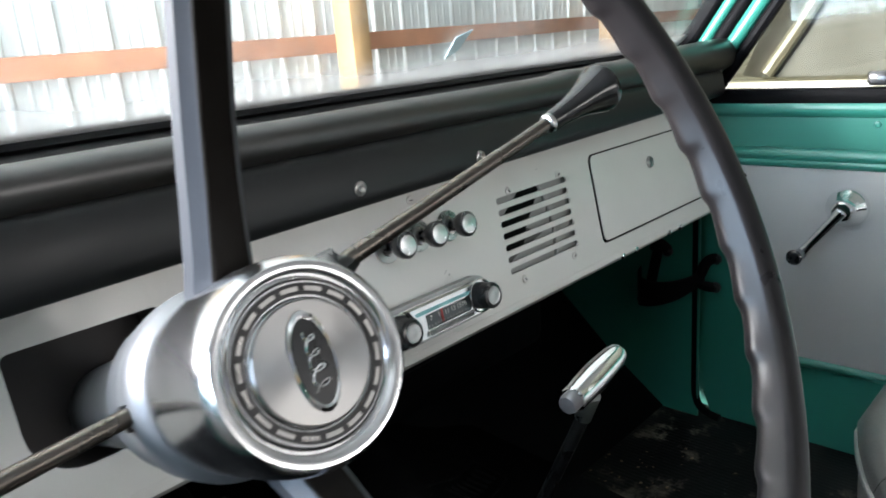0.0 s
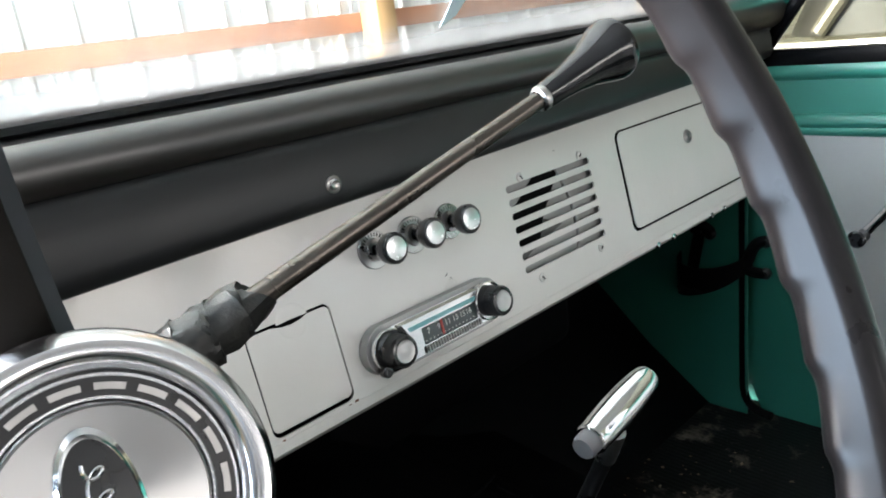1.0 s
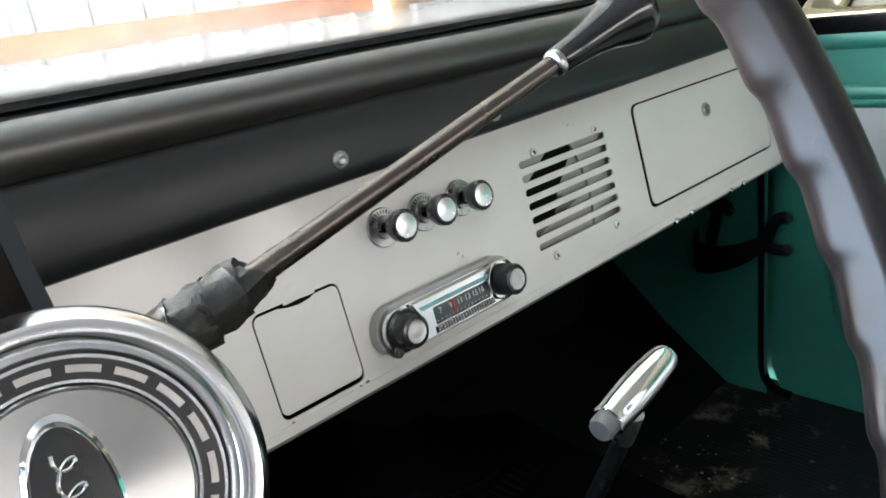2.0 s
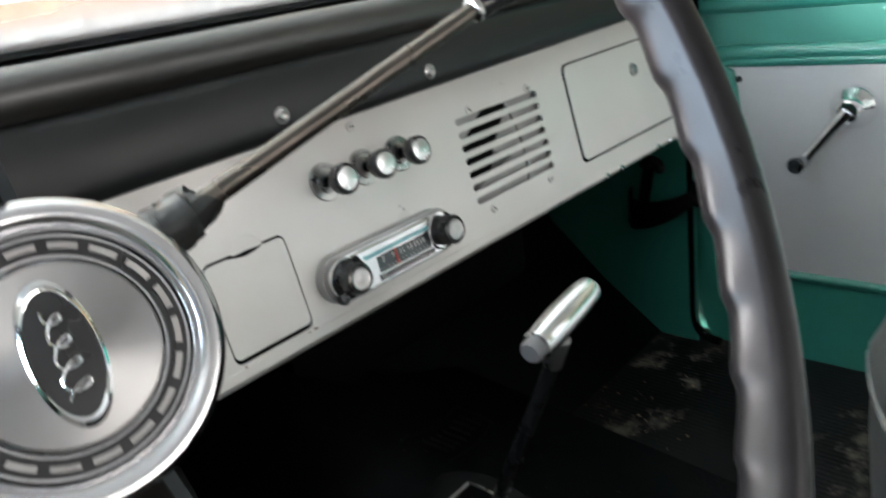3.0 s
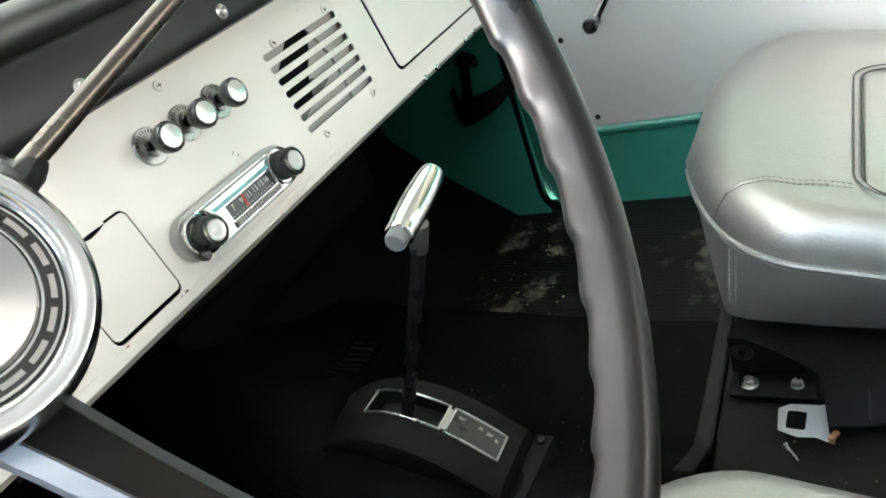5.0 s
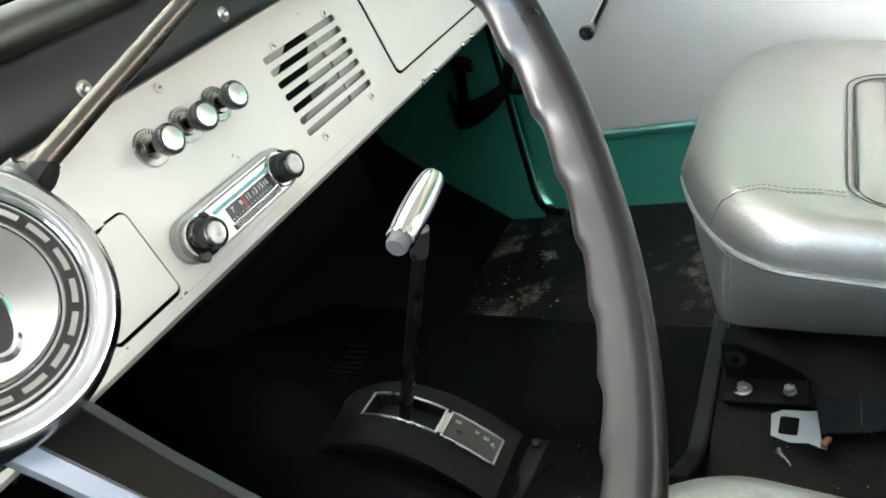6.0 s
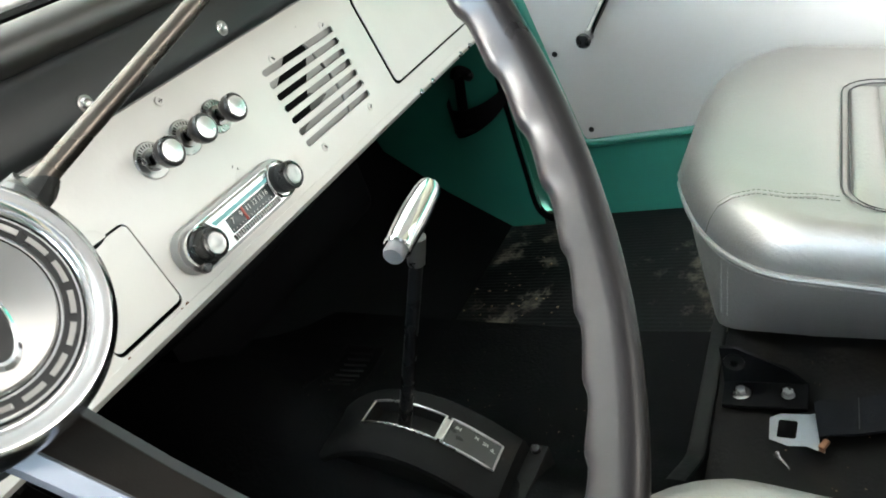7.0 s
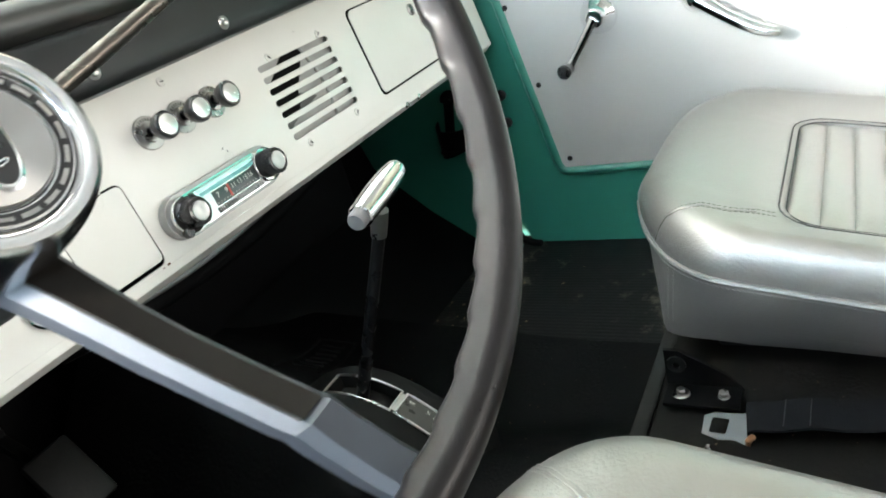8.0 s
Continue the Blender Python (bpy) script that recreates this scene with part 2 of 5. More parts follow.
def basis(origin, x, y, z):
    m = Matrix((Vector(x).normalized(), Vector(y).normalized(), Vector(z).normalized())).transposed().to_4x4()
    m.translation = Vector(origin)
    return m


def along(a, b, side=(0, 0, 1)):
    """A frame at a whose z axis runs to b."""
    z = (Vector(b) - Vector(a)).normalized()
    s = Vector(side)
    if abs(z.dot(s)) > 0.98:
        s = Vector((1, 0, 0))
    x = s.cross(z).normalized()
    return basis(a, x, z.cross(x), z)


def lathe(profile, m, seg=40, bm=None, squash=(1, 1)):
    """Turns (radius, height) pairs about the z axis of m."""
    bm = bm or bmesh.new()
    rings = []
    for r, h in profile:
        if r < 1e-6:
            rings.append([bm.verts.new(m @ Vector((0, 0, h)))])
        else:
            rings.append([bm.verts.new(m @ Vector((r * squash[0] * math.cos(2 * math.pi * i / seg), r * squash[1] * math.sin(2 * math.pi * i / seg), h))) for i in range(seg)])
    for a, b in zip(rings, rings[1:]):
        for i in range(seg):
            j = (i + 1) % seg
            if len(a) == 1 and len(b) > 1:
                bm.faces.new((a[0], b[i], b[j]))
            elif len(b) == 1 and len(a) > 1:
                bm.faces.new((a[i], a[j], b[0]))
            elif len(a) > 1:
                bm.faces.new((a[i], a[j], b[j], b[i]))
    return bm


def block(size, m=Matrix(), bevel=0.002, bm=None, seg=2):
    bm = bm or bmesh.new()
    made = bmesh.ops.create_cube(bm, size=1)["verts"]
    for v in made:
        v.co = Vector((v.co.x * size[0], v.co.y * size[1], v.co.z * size[2]))
    if bevel:
        edges = list({e for v in made for e in v.link_edges})
        res = bmesh.ops.bevel(bm, geom=edges, offset=bevel, segments=seg, affect="EDGES", profile=0.5)
        made = list({v for f in res["faces"] for v in f.verts} | {v for v in made if v.is_valid})
    bmesh.ops.transform(bm, matrix=m, verts=made)
    return bm


def rounded(x0, y0, x1, y1, r, seg=5):
    pts = []
    for cx, cy, a in ((x1 - r, y1 - r, 0), (x0 + r, y1 - r, 90), (x0 + r, y0 + r, 180), (x1 - r, y0 + r, 270)):
        for i in range(seg + 1):
            t = radians(a + 90 * i / seg)
            pts.append((cx + r * math.cos(t), cy + r * math.sin(t)))
    return pts


def plate(outer, holes, m, thick, bm=None):
    """A flat plate in the xy plane of m, with through holes, from z = 0 down to -thick."""
    bm = bm or bmesh.new()
    edges = []
    for loop in (outer, *holes):
        vs = [bm.verts.new((x, y, 0)) for x, y in loop]
        edges += [bm.edges.new((vs[i], vs[(i + 1) % len(vs)])) for i in range(len(vs))]
    bmesh.ops.triangle_fill(bm, edges=edges, use_beauty=True, use_dissolve=False)
    top = list(bm.faces)
    ext = bmesh.ops.extrude_face_region(bm, geom=top)
    low = [g for g in ext["geom"] if isinstance(g, bmesh.types.BMVert)]
    bmesh.ops.translate(bm, vec=(0, 0, -thick), verts=low)
    bmesh.ops.transform(bm, matrix=m, verts=bm.verts)
    return bm


def prism(profile, axis_from, axis_to, bm=None, place=lambda a, b, s: (s, a, b), steps=1):
    """Sweeps a closed (a, b) profile between two stations s."""
    bm = bm or bmesh.new()
    rings = []
    for k in range(steps + 1):
        s = axis_from + (axis_to - axis_from) * k / steps
        rings.append([bm.verts.new(place(a, b, s)) for a, b in profile])
    n = len(profile)
    for p, q in zip(rings, rings[1:]):
        for i in range(n):
            bm.faces.new((p[i], p[(i + 1) % n], q[(i + 1) % n], q[i]))
    bm.faces.new(rings[0])
    bm.faces.new(rings[-1])
    return bm


def tube(points, radius, seg=10, bm=None, closed=False, shape=None):
    """A tube along points; radius may be one number or one for each point."""
    bm = bm or bmesh.new()
    pts = [Vector(p) for p in points]
    rad = radius if isinstance(radius, (list, tuple)) else [radius] * len(pts)
    rings = []
    n = len(pts)
    prev = None
    for i, p in enumerate(pts):
        a = pts[(i - 1) % n] if (closed or i) else p
        b = pts[(i + 1) % n] if (closed or i < n - 1) else p
        z = (b - a).normalized()
        x = prev - prev.dot(z) * z if prev else z.orthogonal()
        x.normalize()
        prev = x
        y = z.cross(x)
        rings.append([bm.verts.new(p + rad[i] * (math.cos(2 * math.pi * k / seg) * x + math.sin(2 * math.pi * k / seg) * y)) for k in range(seg)])
    pairs = list(zip(rings, rings[1:])) + ([(rings[-1], rings[0])] if closed else [])
    for p, q in pairs:
        for k in range(seg):
            bm.faces.new((p[k], p[(k + 1) % seg], q[(k + 1) % seg], q[k]))
    if not closed:
        bm.faces.new(rings[0])
        bm.faces.new(rings[-1])
    return bm


def bezier(a, b, c, d, n=12):
    a, b, c, d = map(Vector, (a, b, c, d))
    return [a * (1 - t) ** 3 + 3 * b * t * (1 - t) ** 2 + 3 * c * t * t * (1 - t) + d * t ** 3 for t in (i / n for i in range(n + 1))]


def sheet(f, nu, nv, bm=None):
    bm = bm or bmesh.new()
    g = [[bm.verts.new(f(i / nu, j / nv)) for j in range(nv + 1)] for i in range(nu + 1)]
    for i in range(nu):
        for j in range(nv):
            bm.faces.new((g[i][j], g[i + 1][j], g[i + 1][j + 1], g[i][j + 1]))
    return bm


def screw(parent, p, normal, r=0.005, name="screw", material=None, label="", slot=True):
    """A raised cross-head screw seen from its head."""
    m = along(p, Vector(p) + Vector(normal))
    bm = lathe([(r, -0.002), (r, 0.0004), (r * 0.85, 0.0016), (r * 0.45, 0.0021), (r * 0.36, 0.0009), (0, 0.0009)], m, 16)
    return part(name, bm, material or M_CHROME, parent, label)


# ---- the shed ----
GROUND = -0.36
bm = block((13.0, 12.4, 0.1), pose(0.7, -1.6, GROUND - 0.05), 0)
structure("ground", bm, M_CONCRETE, "grey dusty concrete slab under the shed", "floor")
WALL_Y = 2.9


def siding(x0, x1, place):
    """Ribbed metal cladding: a trapezoidal rib every 0.23 m with two low beads between."""
    prof = []
    x = x0
    while x < x1:
        prof += [(x, 0), (x + 0.015, 0.010), (x + 0.032, 0.010), (x + 0.047, 0), (x + 0.10, 0), (x + 0.107, 0.002), (x + 0.117, 0.002), (x + 0.124, 0),
                 (x + 0.163, 0), (x + 0.170, 0.002), (x + 0.180, 0.002), (x + 0.187, 0)]
        x += 0.23
    bm = bmesh.new()
    low = [bm.verts.new(place(a, b, GROUND)) for a, b in prof]
    top = [bm.verts.new(place(a, b, 3.1)) for a, b in prof]
    for i in range(len(prof) - 1):
        bm.faces.new((low[i], low[i + 1], top[i + 1], top[i]))
    return bm


structure("wall_north", siding(-5.6, 7.0, lambda a, b, z: (a, WALL_Y - b + 0.06, z)), M_SIDING, "pale ribbed metal shed wall on timber girts", "wall", False)
structure("wall_east", siding(-7.6, 2.9, lambda a, b, z: (6.9 - b, a, z)), M_SIDING_SHADE, "ribbed side wall of the shed, its shade put into a darker tan colour", "wall", False)
bm = block((13.0, 11.0, 0.06), pose(0.7, -2.4, 3.13), 0)
structure("ceiling", bm, M_SIDING, "plain metal underside of the shed roof", "ceiling")
for z in (0.20, 0.985, 1.85, 2.6):
    bm = block((12.4, 0.04, 0.10), pose(0.7, WALL_Y - 0.005, z), 0.004)
    tagged(part("wall_girt", bm, M_TIMBER), "reddish sawn timber girt fixed along the shed wall", "timber", "girts of the shed wall", "structure")
for x in (-3.0, -0.3, 2.15, 4.9):
    bm = block((0.13, 0.15, 3.45), pose(x, WALL_Y - 0.105, 1.37), 0.006)
    tagged(part("wall_post", bm, M_POST), "yellow pine post standing against the shed wall", "post", "posts of the shed wall", "structure")


def parked_car():
    """A tan saloon standing beside the vehicle, seen only through the door glass."""
    car = thing("parked_car", (2.6, -0.4, GROUND), "tall tan parked car with dusty brown windows beside the vehicle", "car")
    cream = mat("tan_car_paint", (0.10, 0.09, 0.066), 0.25, vary=0.05, scale=6, coat=0.6)
    dark = mat("dusty_car_glass", (0.012, 0.011, 0.008), 0.5, vary=0.35, scale=9)

    def shell(levels, x0, x1, y0, y1, r, material, name):
        bm = bmesh.new()
        rows = [[bm.verts.new((x, y, z)) for x, y in rounded(x0 + g, y0 + g * 1.4, x1 - g, y1 - g * 1.4, r, 6)] for g, z in levels]
        for p, q in zip(rows, rows[1:]):
            for i in range(len(p)):
                bm.faces.new((p[i], p[(i + 1) % len(p)], q[(i + 1) % len(p)], q[i]))
        bm.faces.new(rows[0])
        bm.faces.new(rows[-1])
        return part(name, bm, material, car)

    shell([(0.06, GROUND + 0.22), (0.0, GROUND + 0.32), (0.0, GROUND + 0.80), (0.015, GROUND + 1.05), (0.03, GROUND + 1.115), (0.05, GROUND + 1.126)], 1.72, 3.5, -2.6, 1.6, 0.25, cream, "body")
    shell([(0.06, GROUND + 1.12), (0.20, GROUND + 1.66)], 1.72, 3.5, -2.5, 0.62, 0.2, dark, "window_band")
    shell([(0.19, GROUND + 1.65), (0.20, GROUND + 1.70), (0.26, GROUND + 1.75), (0.40, GROUND + 1.78)], 1.72, 3.5, -2.5, 0.55, 0.2, cream, "roof")
    for y in (0.39, -0.95):
        part("pillar", tube([(1.772, y, GROUND + 1.135), (1.80, y - 0.075, GROUND + 1.26), (1.90, y - 0.28, GROUND + 1.66)], 0.022, 10), cream, car)
    for x in (1.80, 3.30):
        for y in (-1.75, 1.15):
            w = part("wheel", lathe([(0.0, -0.1), (0.26, -0.1), (0.31, -0.07), (0.31, 0.07), (0.26, 0.1), (0.0, 0.1)], pose(x, y, GROUND + 0.31, 0, 90, 0), 28), M_RUBBER, car)
            part("hub_cap", lathe([(0.17, -0.105), (0.16, -0.115), (0.0, -0.125)], pose(x, y, GROUND + 0.31, 0, 90 if x < 2 else -90, 0), 24), M_CHROME, w)


parked_car()

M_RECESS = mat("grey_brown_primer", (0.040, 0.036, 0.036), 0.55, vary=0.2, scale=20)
M_COLUMN = mat("dull_grey_column_paint", (0.10, 0.094, 0.092), 0.45, vary=0.15, scale=30)
M_SEAMBAND = mat("scuffed_rubber_edge", (0.007, 0.0068, 0.0065), 0.5, vary=0.4, scale=40, bump=0.2, stain=(0.09, 0.08, 0.065), stain_scale=25, stain_amount=0.0, spec=0.2)

# ---- the vehicle's shell ----
DX = 0.525          # inner face of the passenger door
LX = -0.925         # inner face of the driver's side
FLOOR = 0.285


SL = 0.70


def slant(z):
    return 0.088 - SL * (z - 0.905)


def tunnel(x, y):
    """Height of the mat over the gearbox hump and the seat deck."""
    z = 0.352 + 0.085 * math.exp(-((x + 0.20) / 0.105) ** 2)
    rise = max(0.0, y + 0.22)
    z += rise * (0.30 * math.exp(-((x + 0.16) / 0.22) ** 2) + 0.02)
    return z


def footwell(u, v):
    x = 0.10 + (DX + 0.03 - 0.10) * u
    y = -1.3 + 1.42 * v
    z = FLOOR + 0.00013 * math.sin(x * 2 * math.pi / 0.0085)
    return (x, y, z)


bm = sheet(footwell, 330, 6)
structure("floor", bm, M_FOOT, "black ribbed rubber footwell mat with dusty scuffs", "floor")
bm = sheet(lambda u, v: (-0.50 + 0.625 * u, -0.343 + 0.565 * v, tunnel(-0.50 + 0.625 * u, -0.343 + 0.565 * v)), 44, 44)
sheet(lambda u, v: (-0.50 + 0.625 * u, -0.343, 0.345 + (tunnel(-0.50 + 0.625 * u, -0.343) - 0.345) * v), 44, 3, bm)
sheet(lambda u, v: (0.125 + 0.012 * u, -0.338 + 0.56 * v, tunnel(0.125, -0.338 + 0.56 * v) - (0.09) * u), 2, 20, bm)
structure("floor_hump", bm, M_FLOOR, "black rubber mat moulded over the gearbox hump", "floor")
emboss = bmesh.new()


def on_hump(x, y, lift=0.0006):
    return Vector((x, y, tunnel(x, y) + lift))


for (ax, ay), (bx, by) in (((0.018, 0.119), (-0.150, 0.031)), ((0.026, 0.068), (-0.118, 0.002)), ((0.018, 0.119), (0.026, 0.068))):
    tube([on_hump(ax + (bx - ax) * i / 16, ay + (by - ay) * i / 16) for i in range(17)], 0.0016, 6, emboss)
for i in range(7):
    f = 0.12 + 0.115 * i
    ax, ay, bx, by = 0.018 - 0.168 * f, 0.107 - 0.088 * f, 0.024 - 0.150 * f, 0.080 - 0.070 * f
    tube([on_hump(ax + (bx - ax) * k / 4, ay + (by - ay) * k / 4) for k in range(5)], 0.0022, 6, emboss)
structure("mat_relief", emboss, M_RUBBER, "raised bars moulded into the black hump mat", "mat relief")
bm = sheet(lambda u, v: (-0.90 + 1.425 * u, -1.35 + 1.008 * v, 0.372 + 0.004 * math.sin(9 * u)), 10, 10)
sheet(lambda u, v: (-0.90 + 1.46 * u, -0.342 + 0.004 * v, 0.3722 - 0.10 * v), 10, 2, bm)
structure("seat_deck", bm, M_DECK, "black painted seat deck scattered with dust", "floor")
bm = sheet(lambda u, v: (-0.150 + 0.275 * u, -0.341 + 0.016 * v, max(0.3735, tunnel(-0.150 + 0.275 * u, -0.341 + 0.016 * v)) + 0.0008 * min(1, 8 * min(v, 1 - v))), 20, 8)
structure("mat_seam", bm, M_SEAMBAND, "flattened black edge of the floor mat", "mat edge")
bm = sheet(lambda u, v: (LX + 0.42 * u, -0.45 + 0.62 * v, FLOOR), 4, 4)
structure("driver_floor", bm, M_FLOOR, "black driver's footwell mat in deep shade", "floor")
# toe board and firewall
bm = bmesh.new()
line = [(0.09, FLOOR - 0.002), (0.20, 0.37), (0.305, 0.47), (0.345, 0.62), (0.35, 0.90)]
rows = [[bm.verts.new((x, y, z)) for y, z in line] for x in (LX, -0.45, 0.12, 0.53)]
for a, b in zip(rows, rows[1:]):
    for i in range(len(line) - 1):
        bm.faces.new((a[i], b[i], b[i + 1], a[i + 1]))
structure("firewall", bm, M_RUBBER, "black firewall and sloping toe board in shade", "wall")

# passenger kick panel, ahead of the door
bm = plate([(0.36, 0.90), (0.026, 0.90), (0.026, 0.27), (0.09, 0.285), (0.20, 0.37), (0.31, 0.475), (0.36, 0.62)], [], basis((0.512, 0, 0), (0, 1, 0), (0, 0, 1), (1, 0, 0)), 0.004)
kick = structure("wall_kick_panel", bm, M_GREEN, "green painted steel kick panel ahead of the door", "panel")
seal = bezier((0.506, 0.034, 0.92), (0.506, 0.034, 0.60), (0.506, 0.034, 0.45), (0.506, 0.034, 0.345), 8) + bezier((0.506, 0.034, 0.345), (0.506, 0.034, 0.30), (0.506, 0.020, 0.292), (0.506, -0.012, 0.290), 8)[1:]
part("door_seal", tube([(0.5125, y, z) for x, y, z in seal], 0.0068, 10), M_RUBBER, kick, "black rubber door seal")

# passenger door
door = tagged(part("door_1", plate([(0.024, 0.832), (0.024, 0.32), (0.0, 0.262), (-1.0, 0.260), (-1.0, 0.832)], [], basis((DX + 0.004, 0, 0), (0, 1, 0), (0, 0, 1), (1, 0, 0)), -0.05), M_GREEN),
              "green painted steel passenger door, closed, with a white card", "door", "", "structure")
card = [(-0.020, 0.737), (-0.080, 0.434), (-0.96, 0.434), (-0.96, 0.737)]
part("door_card", plate(card, [], basis((DX + 0.003, 0, 0), (0, -1, 0), (0, 0, 1), (-1, 0, 0)) @ Matrix.Scale(-1, 4, (1, 0, 0)), -0.0035), M_PANEL, door, "white door card held by small dark screws")
bead = [(DX + 0.003, -0.95, 0.745), (DX + 0.003, -0.03, 0.745)] + [(DX + 0.003, -0.011 - 0.012 * t, 0.744 - 0.012 * t) for t in (0.2, 1)] + [(DX + 0.003, -0.072, 0.442), (DX + 0.003, -0.078, 0.430), (DX + 0.003, -0.090, 0.4255), (DX + 0.003, -0.95, 0.4255)]
part("pressed_bead", tube(bead, 0.0085, 12), M_GREEN, door)
part("belt_ledge", tube([(DX + 0.004, 0.02, 0.756), (DX + 0.004, -0.99, 0.756)], 0.011, 12), M_GREEN, door)
part("belt_roll", tube([(DX + 0.010, 0.02, 0.824), (DX + 0.010, -0.99, 0.824)], 0.014, 12), M_GREEN, door)
part("window_seal", block((0.028, 1.02, 0.022), pose(DX + 0.012, -0.49, 0.842), 0.004), M_RUBBER, door, "black rubber window seal")
for y, z in ((-0.036, 0.720), (-0.066, 0.586), (-0.095, 0.450), (-0.239, 0.717), (-0.36, 0.450), (-0.45, 0.717), (-0.62, 0.450)):
    screw(door, (DX - 0.0005, y, z), (-1, 0, 0), 0.0048, "card_screw", M_BLACKPAINT)
screw(door, (DX + 0.003, -0.217, 0.803), (-1, 0, 0), 0.0046, "door_screw", M_GREEN)
# window crank
crank = part("window_crank", lathe([(0.029, 0.0), (0.0291, 0.003), (0.0284, 0.0055), (0.0262, 0.0085), (0.0232, 0.0125), (0.0204, 0.0165), (0.0180, 0.0200), (0.0158, 0.0230), (0.0145, 0.0262), (0.0138, 0.0290), (0.0118, 0.0306), (0.0, 0.031)], along((DX - 0.001, -0.188, 0.683), (0, -0.188, 0.683)), 56), M_CHROME, door, "chrome window crank")
a, b = Vector((DX - 0.028, -0.188, 0.683)), Vector((DX - 0.034, -0.137, 0.615))
part("crank_arm", tube([a, a.lerp(b, 0.2), a.lerp(b, 0.8), b], [0.0095, 0.0080, 0.0066, 0.0078], 14), M_CHROME, crank)
part("crank_screw", lathe([(0.0065, 0), (0.006, 0.002), (0.002, 0.001), (0, 0.001)], along(a + Vector((-0.002, 0, 0)), a + Vector((-1, 0, 0))), 16), M_STEEL, crank)
part("crank_knob", lathe([(0.006, -0.004), (0.0085, 0.0), (0.0088, 0.012), (0.0105, 0.022), (0.0115, 0.028), (0.009, 0.031), (0.0, 0.0315)], along(b, b + Vector((-1, 0.0, 0.05))), 24), M_BLACK, crank, "black plastic crank knob")
# inner door handle
hb = Vector((DX - 0.002, -0.335, 0.683))
hand = part("door_handle", lathe([(0.023, 0.0), (0.022, 0.006), (0.015, 0.018), (0.011, 0.024), (0, 0.025)], along(hb, hb + Vector((-1, 0, 0))), 28), M_CHROME, door, "chrome inside door handle")
path = bezier(hb + Vector((-0.020, 0, 0)), hb + Vector((-0.024, -0.04, -0.03)), hb + Vector((-0.026, -0.075, -0.060)), hb + Vector((-0.030, -0.108, -0.062)), 10)
part("handle_lever", tube(path, [0.0115, 0.0112, 0.0108, 0.0104, 0.0102, 0.0100, 0.0098, 0.0096, 0.0094, 0.0086, 0.0064], 14), M_CHROME, hand)
# door glass and its frame, leaning with the windscreen pillar
bm = plate([(0.004, 0.850), (-0.323, 1.37), (-1.0, 1.37), (-1.0, 0.850)], [], basis((DX + 0.022, 0, 0), (0, 1, 0), (0, 0, 1), (1, 0, 0)), 0.004)
pane = part("window_1", bm, M_SIDEGLASS, None, "", False)
tagged(pane, "dusty clear glass of the passenger door window", "window", "", "structure")
pane.visible_shadow = False
bm = bmesh.new()
for o, w in ((0.0, 0.0095),):
    tube([(DX + 0.025, slant(0.80) - 0.106, 0.80), (DX + 0.025, slant(1.39) - 0.106, 1.39)], w, 10, bm)
part("window_frame", bm, M_RUBBER, pane, "dark window channel")
part("vent_latch", block((0.018, 0.036, 0.020), pose(DX + 0.008, -0.218, 0.8655, 0, 8, 0), 0.004), M_BLACK, pane, "black vent window latch")

# windscreen pillar: green pressings with dark channels between
pillar = thing("windscreen_pillar", (0.53, 0.05, 0.88), "green painted windscreen pillar with black rubber seals", "pillar", "", "structure")
for dy, dx, w, mm, nm in ((-0.007, 0.022, 0.010, M_RUBBER, "glass_seal"), (-0.030, 0.024, 0.0095, M_GREEN, "pillar_pressing"), (-0.053, 0.026, 0.0115, M_RUBBER, "pillar_channel"),
                             (-0.081, 0.022, 0.0120, M_GREEN, "pillar_pressing")):
    z0, z1 = 0.80, 1.40
    part(nm, tube([(0.528 + dx, slant(z0) + dy, z0), (0.528 + dx, slant(z1) + dy, z1)], w, 12), mm, pillar)
bm = plate([(0.18, 0.80), (0.065, 0.80), (slant(1.4) - 0.100, 1.4), (slant(1.4) + 0.02, 1.4)], [], basis((0.575, 0, 0), (0, 1, 0), (0, 0, 1), (1, 0, 0)), -0.03)
part("pillar_skin", bm, M_GREEN, pillar)
left_pillar = thing("windscreen_pillar", (-0.93, 0.05, 0.88), "green painted windscreen pillar with black rubber seals", "pillar", "", "structure")
bm = plate([(0.16, 0.80), (0.02, 0.80), (slant(1.4) - 0.08, 1.4), (slant(1.4) + 0.02, 1.4)], [], basis((-0.93, 0, 0), (0, 1, 0), (0, 0, 1), (1, 0, 0)), 0.04)
part("pillar_skin", bm, M_GREEN, left_pillar)

# windscreen
wm = basis((0, slant(0.905), 0.905), (1, 0, 0), (0, -SL, 1), (0, -1, -SL))
H = 0.56
bm = plate([(-0.93, 0.0), (0.56, 0.0), (0.56, H), (-0.93, H)], [], wm, 0.004)
screen = tagged(part("windscreen", bm, M_GLASS, None, "", False), "clear flat windscreen with a little dust and a painted glare haze, thickest at its foot", "windscreen", "", "structure")
screen.visible_shadow = False
part("screen_seal", plate(rounded(-0.94, -0.02, 0.570, H + 0.02, 0.03), [rounded(-0.905, 0.021, 0.540, H - 0.015, 0.03)], wm @ pose(0, 0, 0.008), 0.016), M_RUBBER, screen, "black rubber windscreen seal")
sm = basis((-0.031, slant(0.958) - 0.004, 0.958), (1, 0, 0), (0, -SL, 1), (0, -1, -SL))
bm = plate([(-0.012, -0.016), (0.004, -0.006), (0.014, 0.018), (-0.008, 0.010)], [], sm, 0.0006)
tagged(part("windscreen_sticker", bm, M_STICKER), "torn pale blue paper sticker on the windscreen", "sticker")

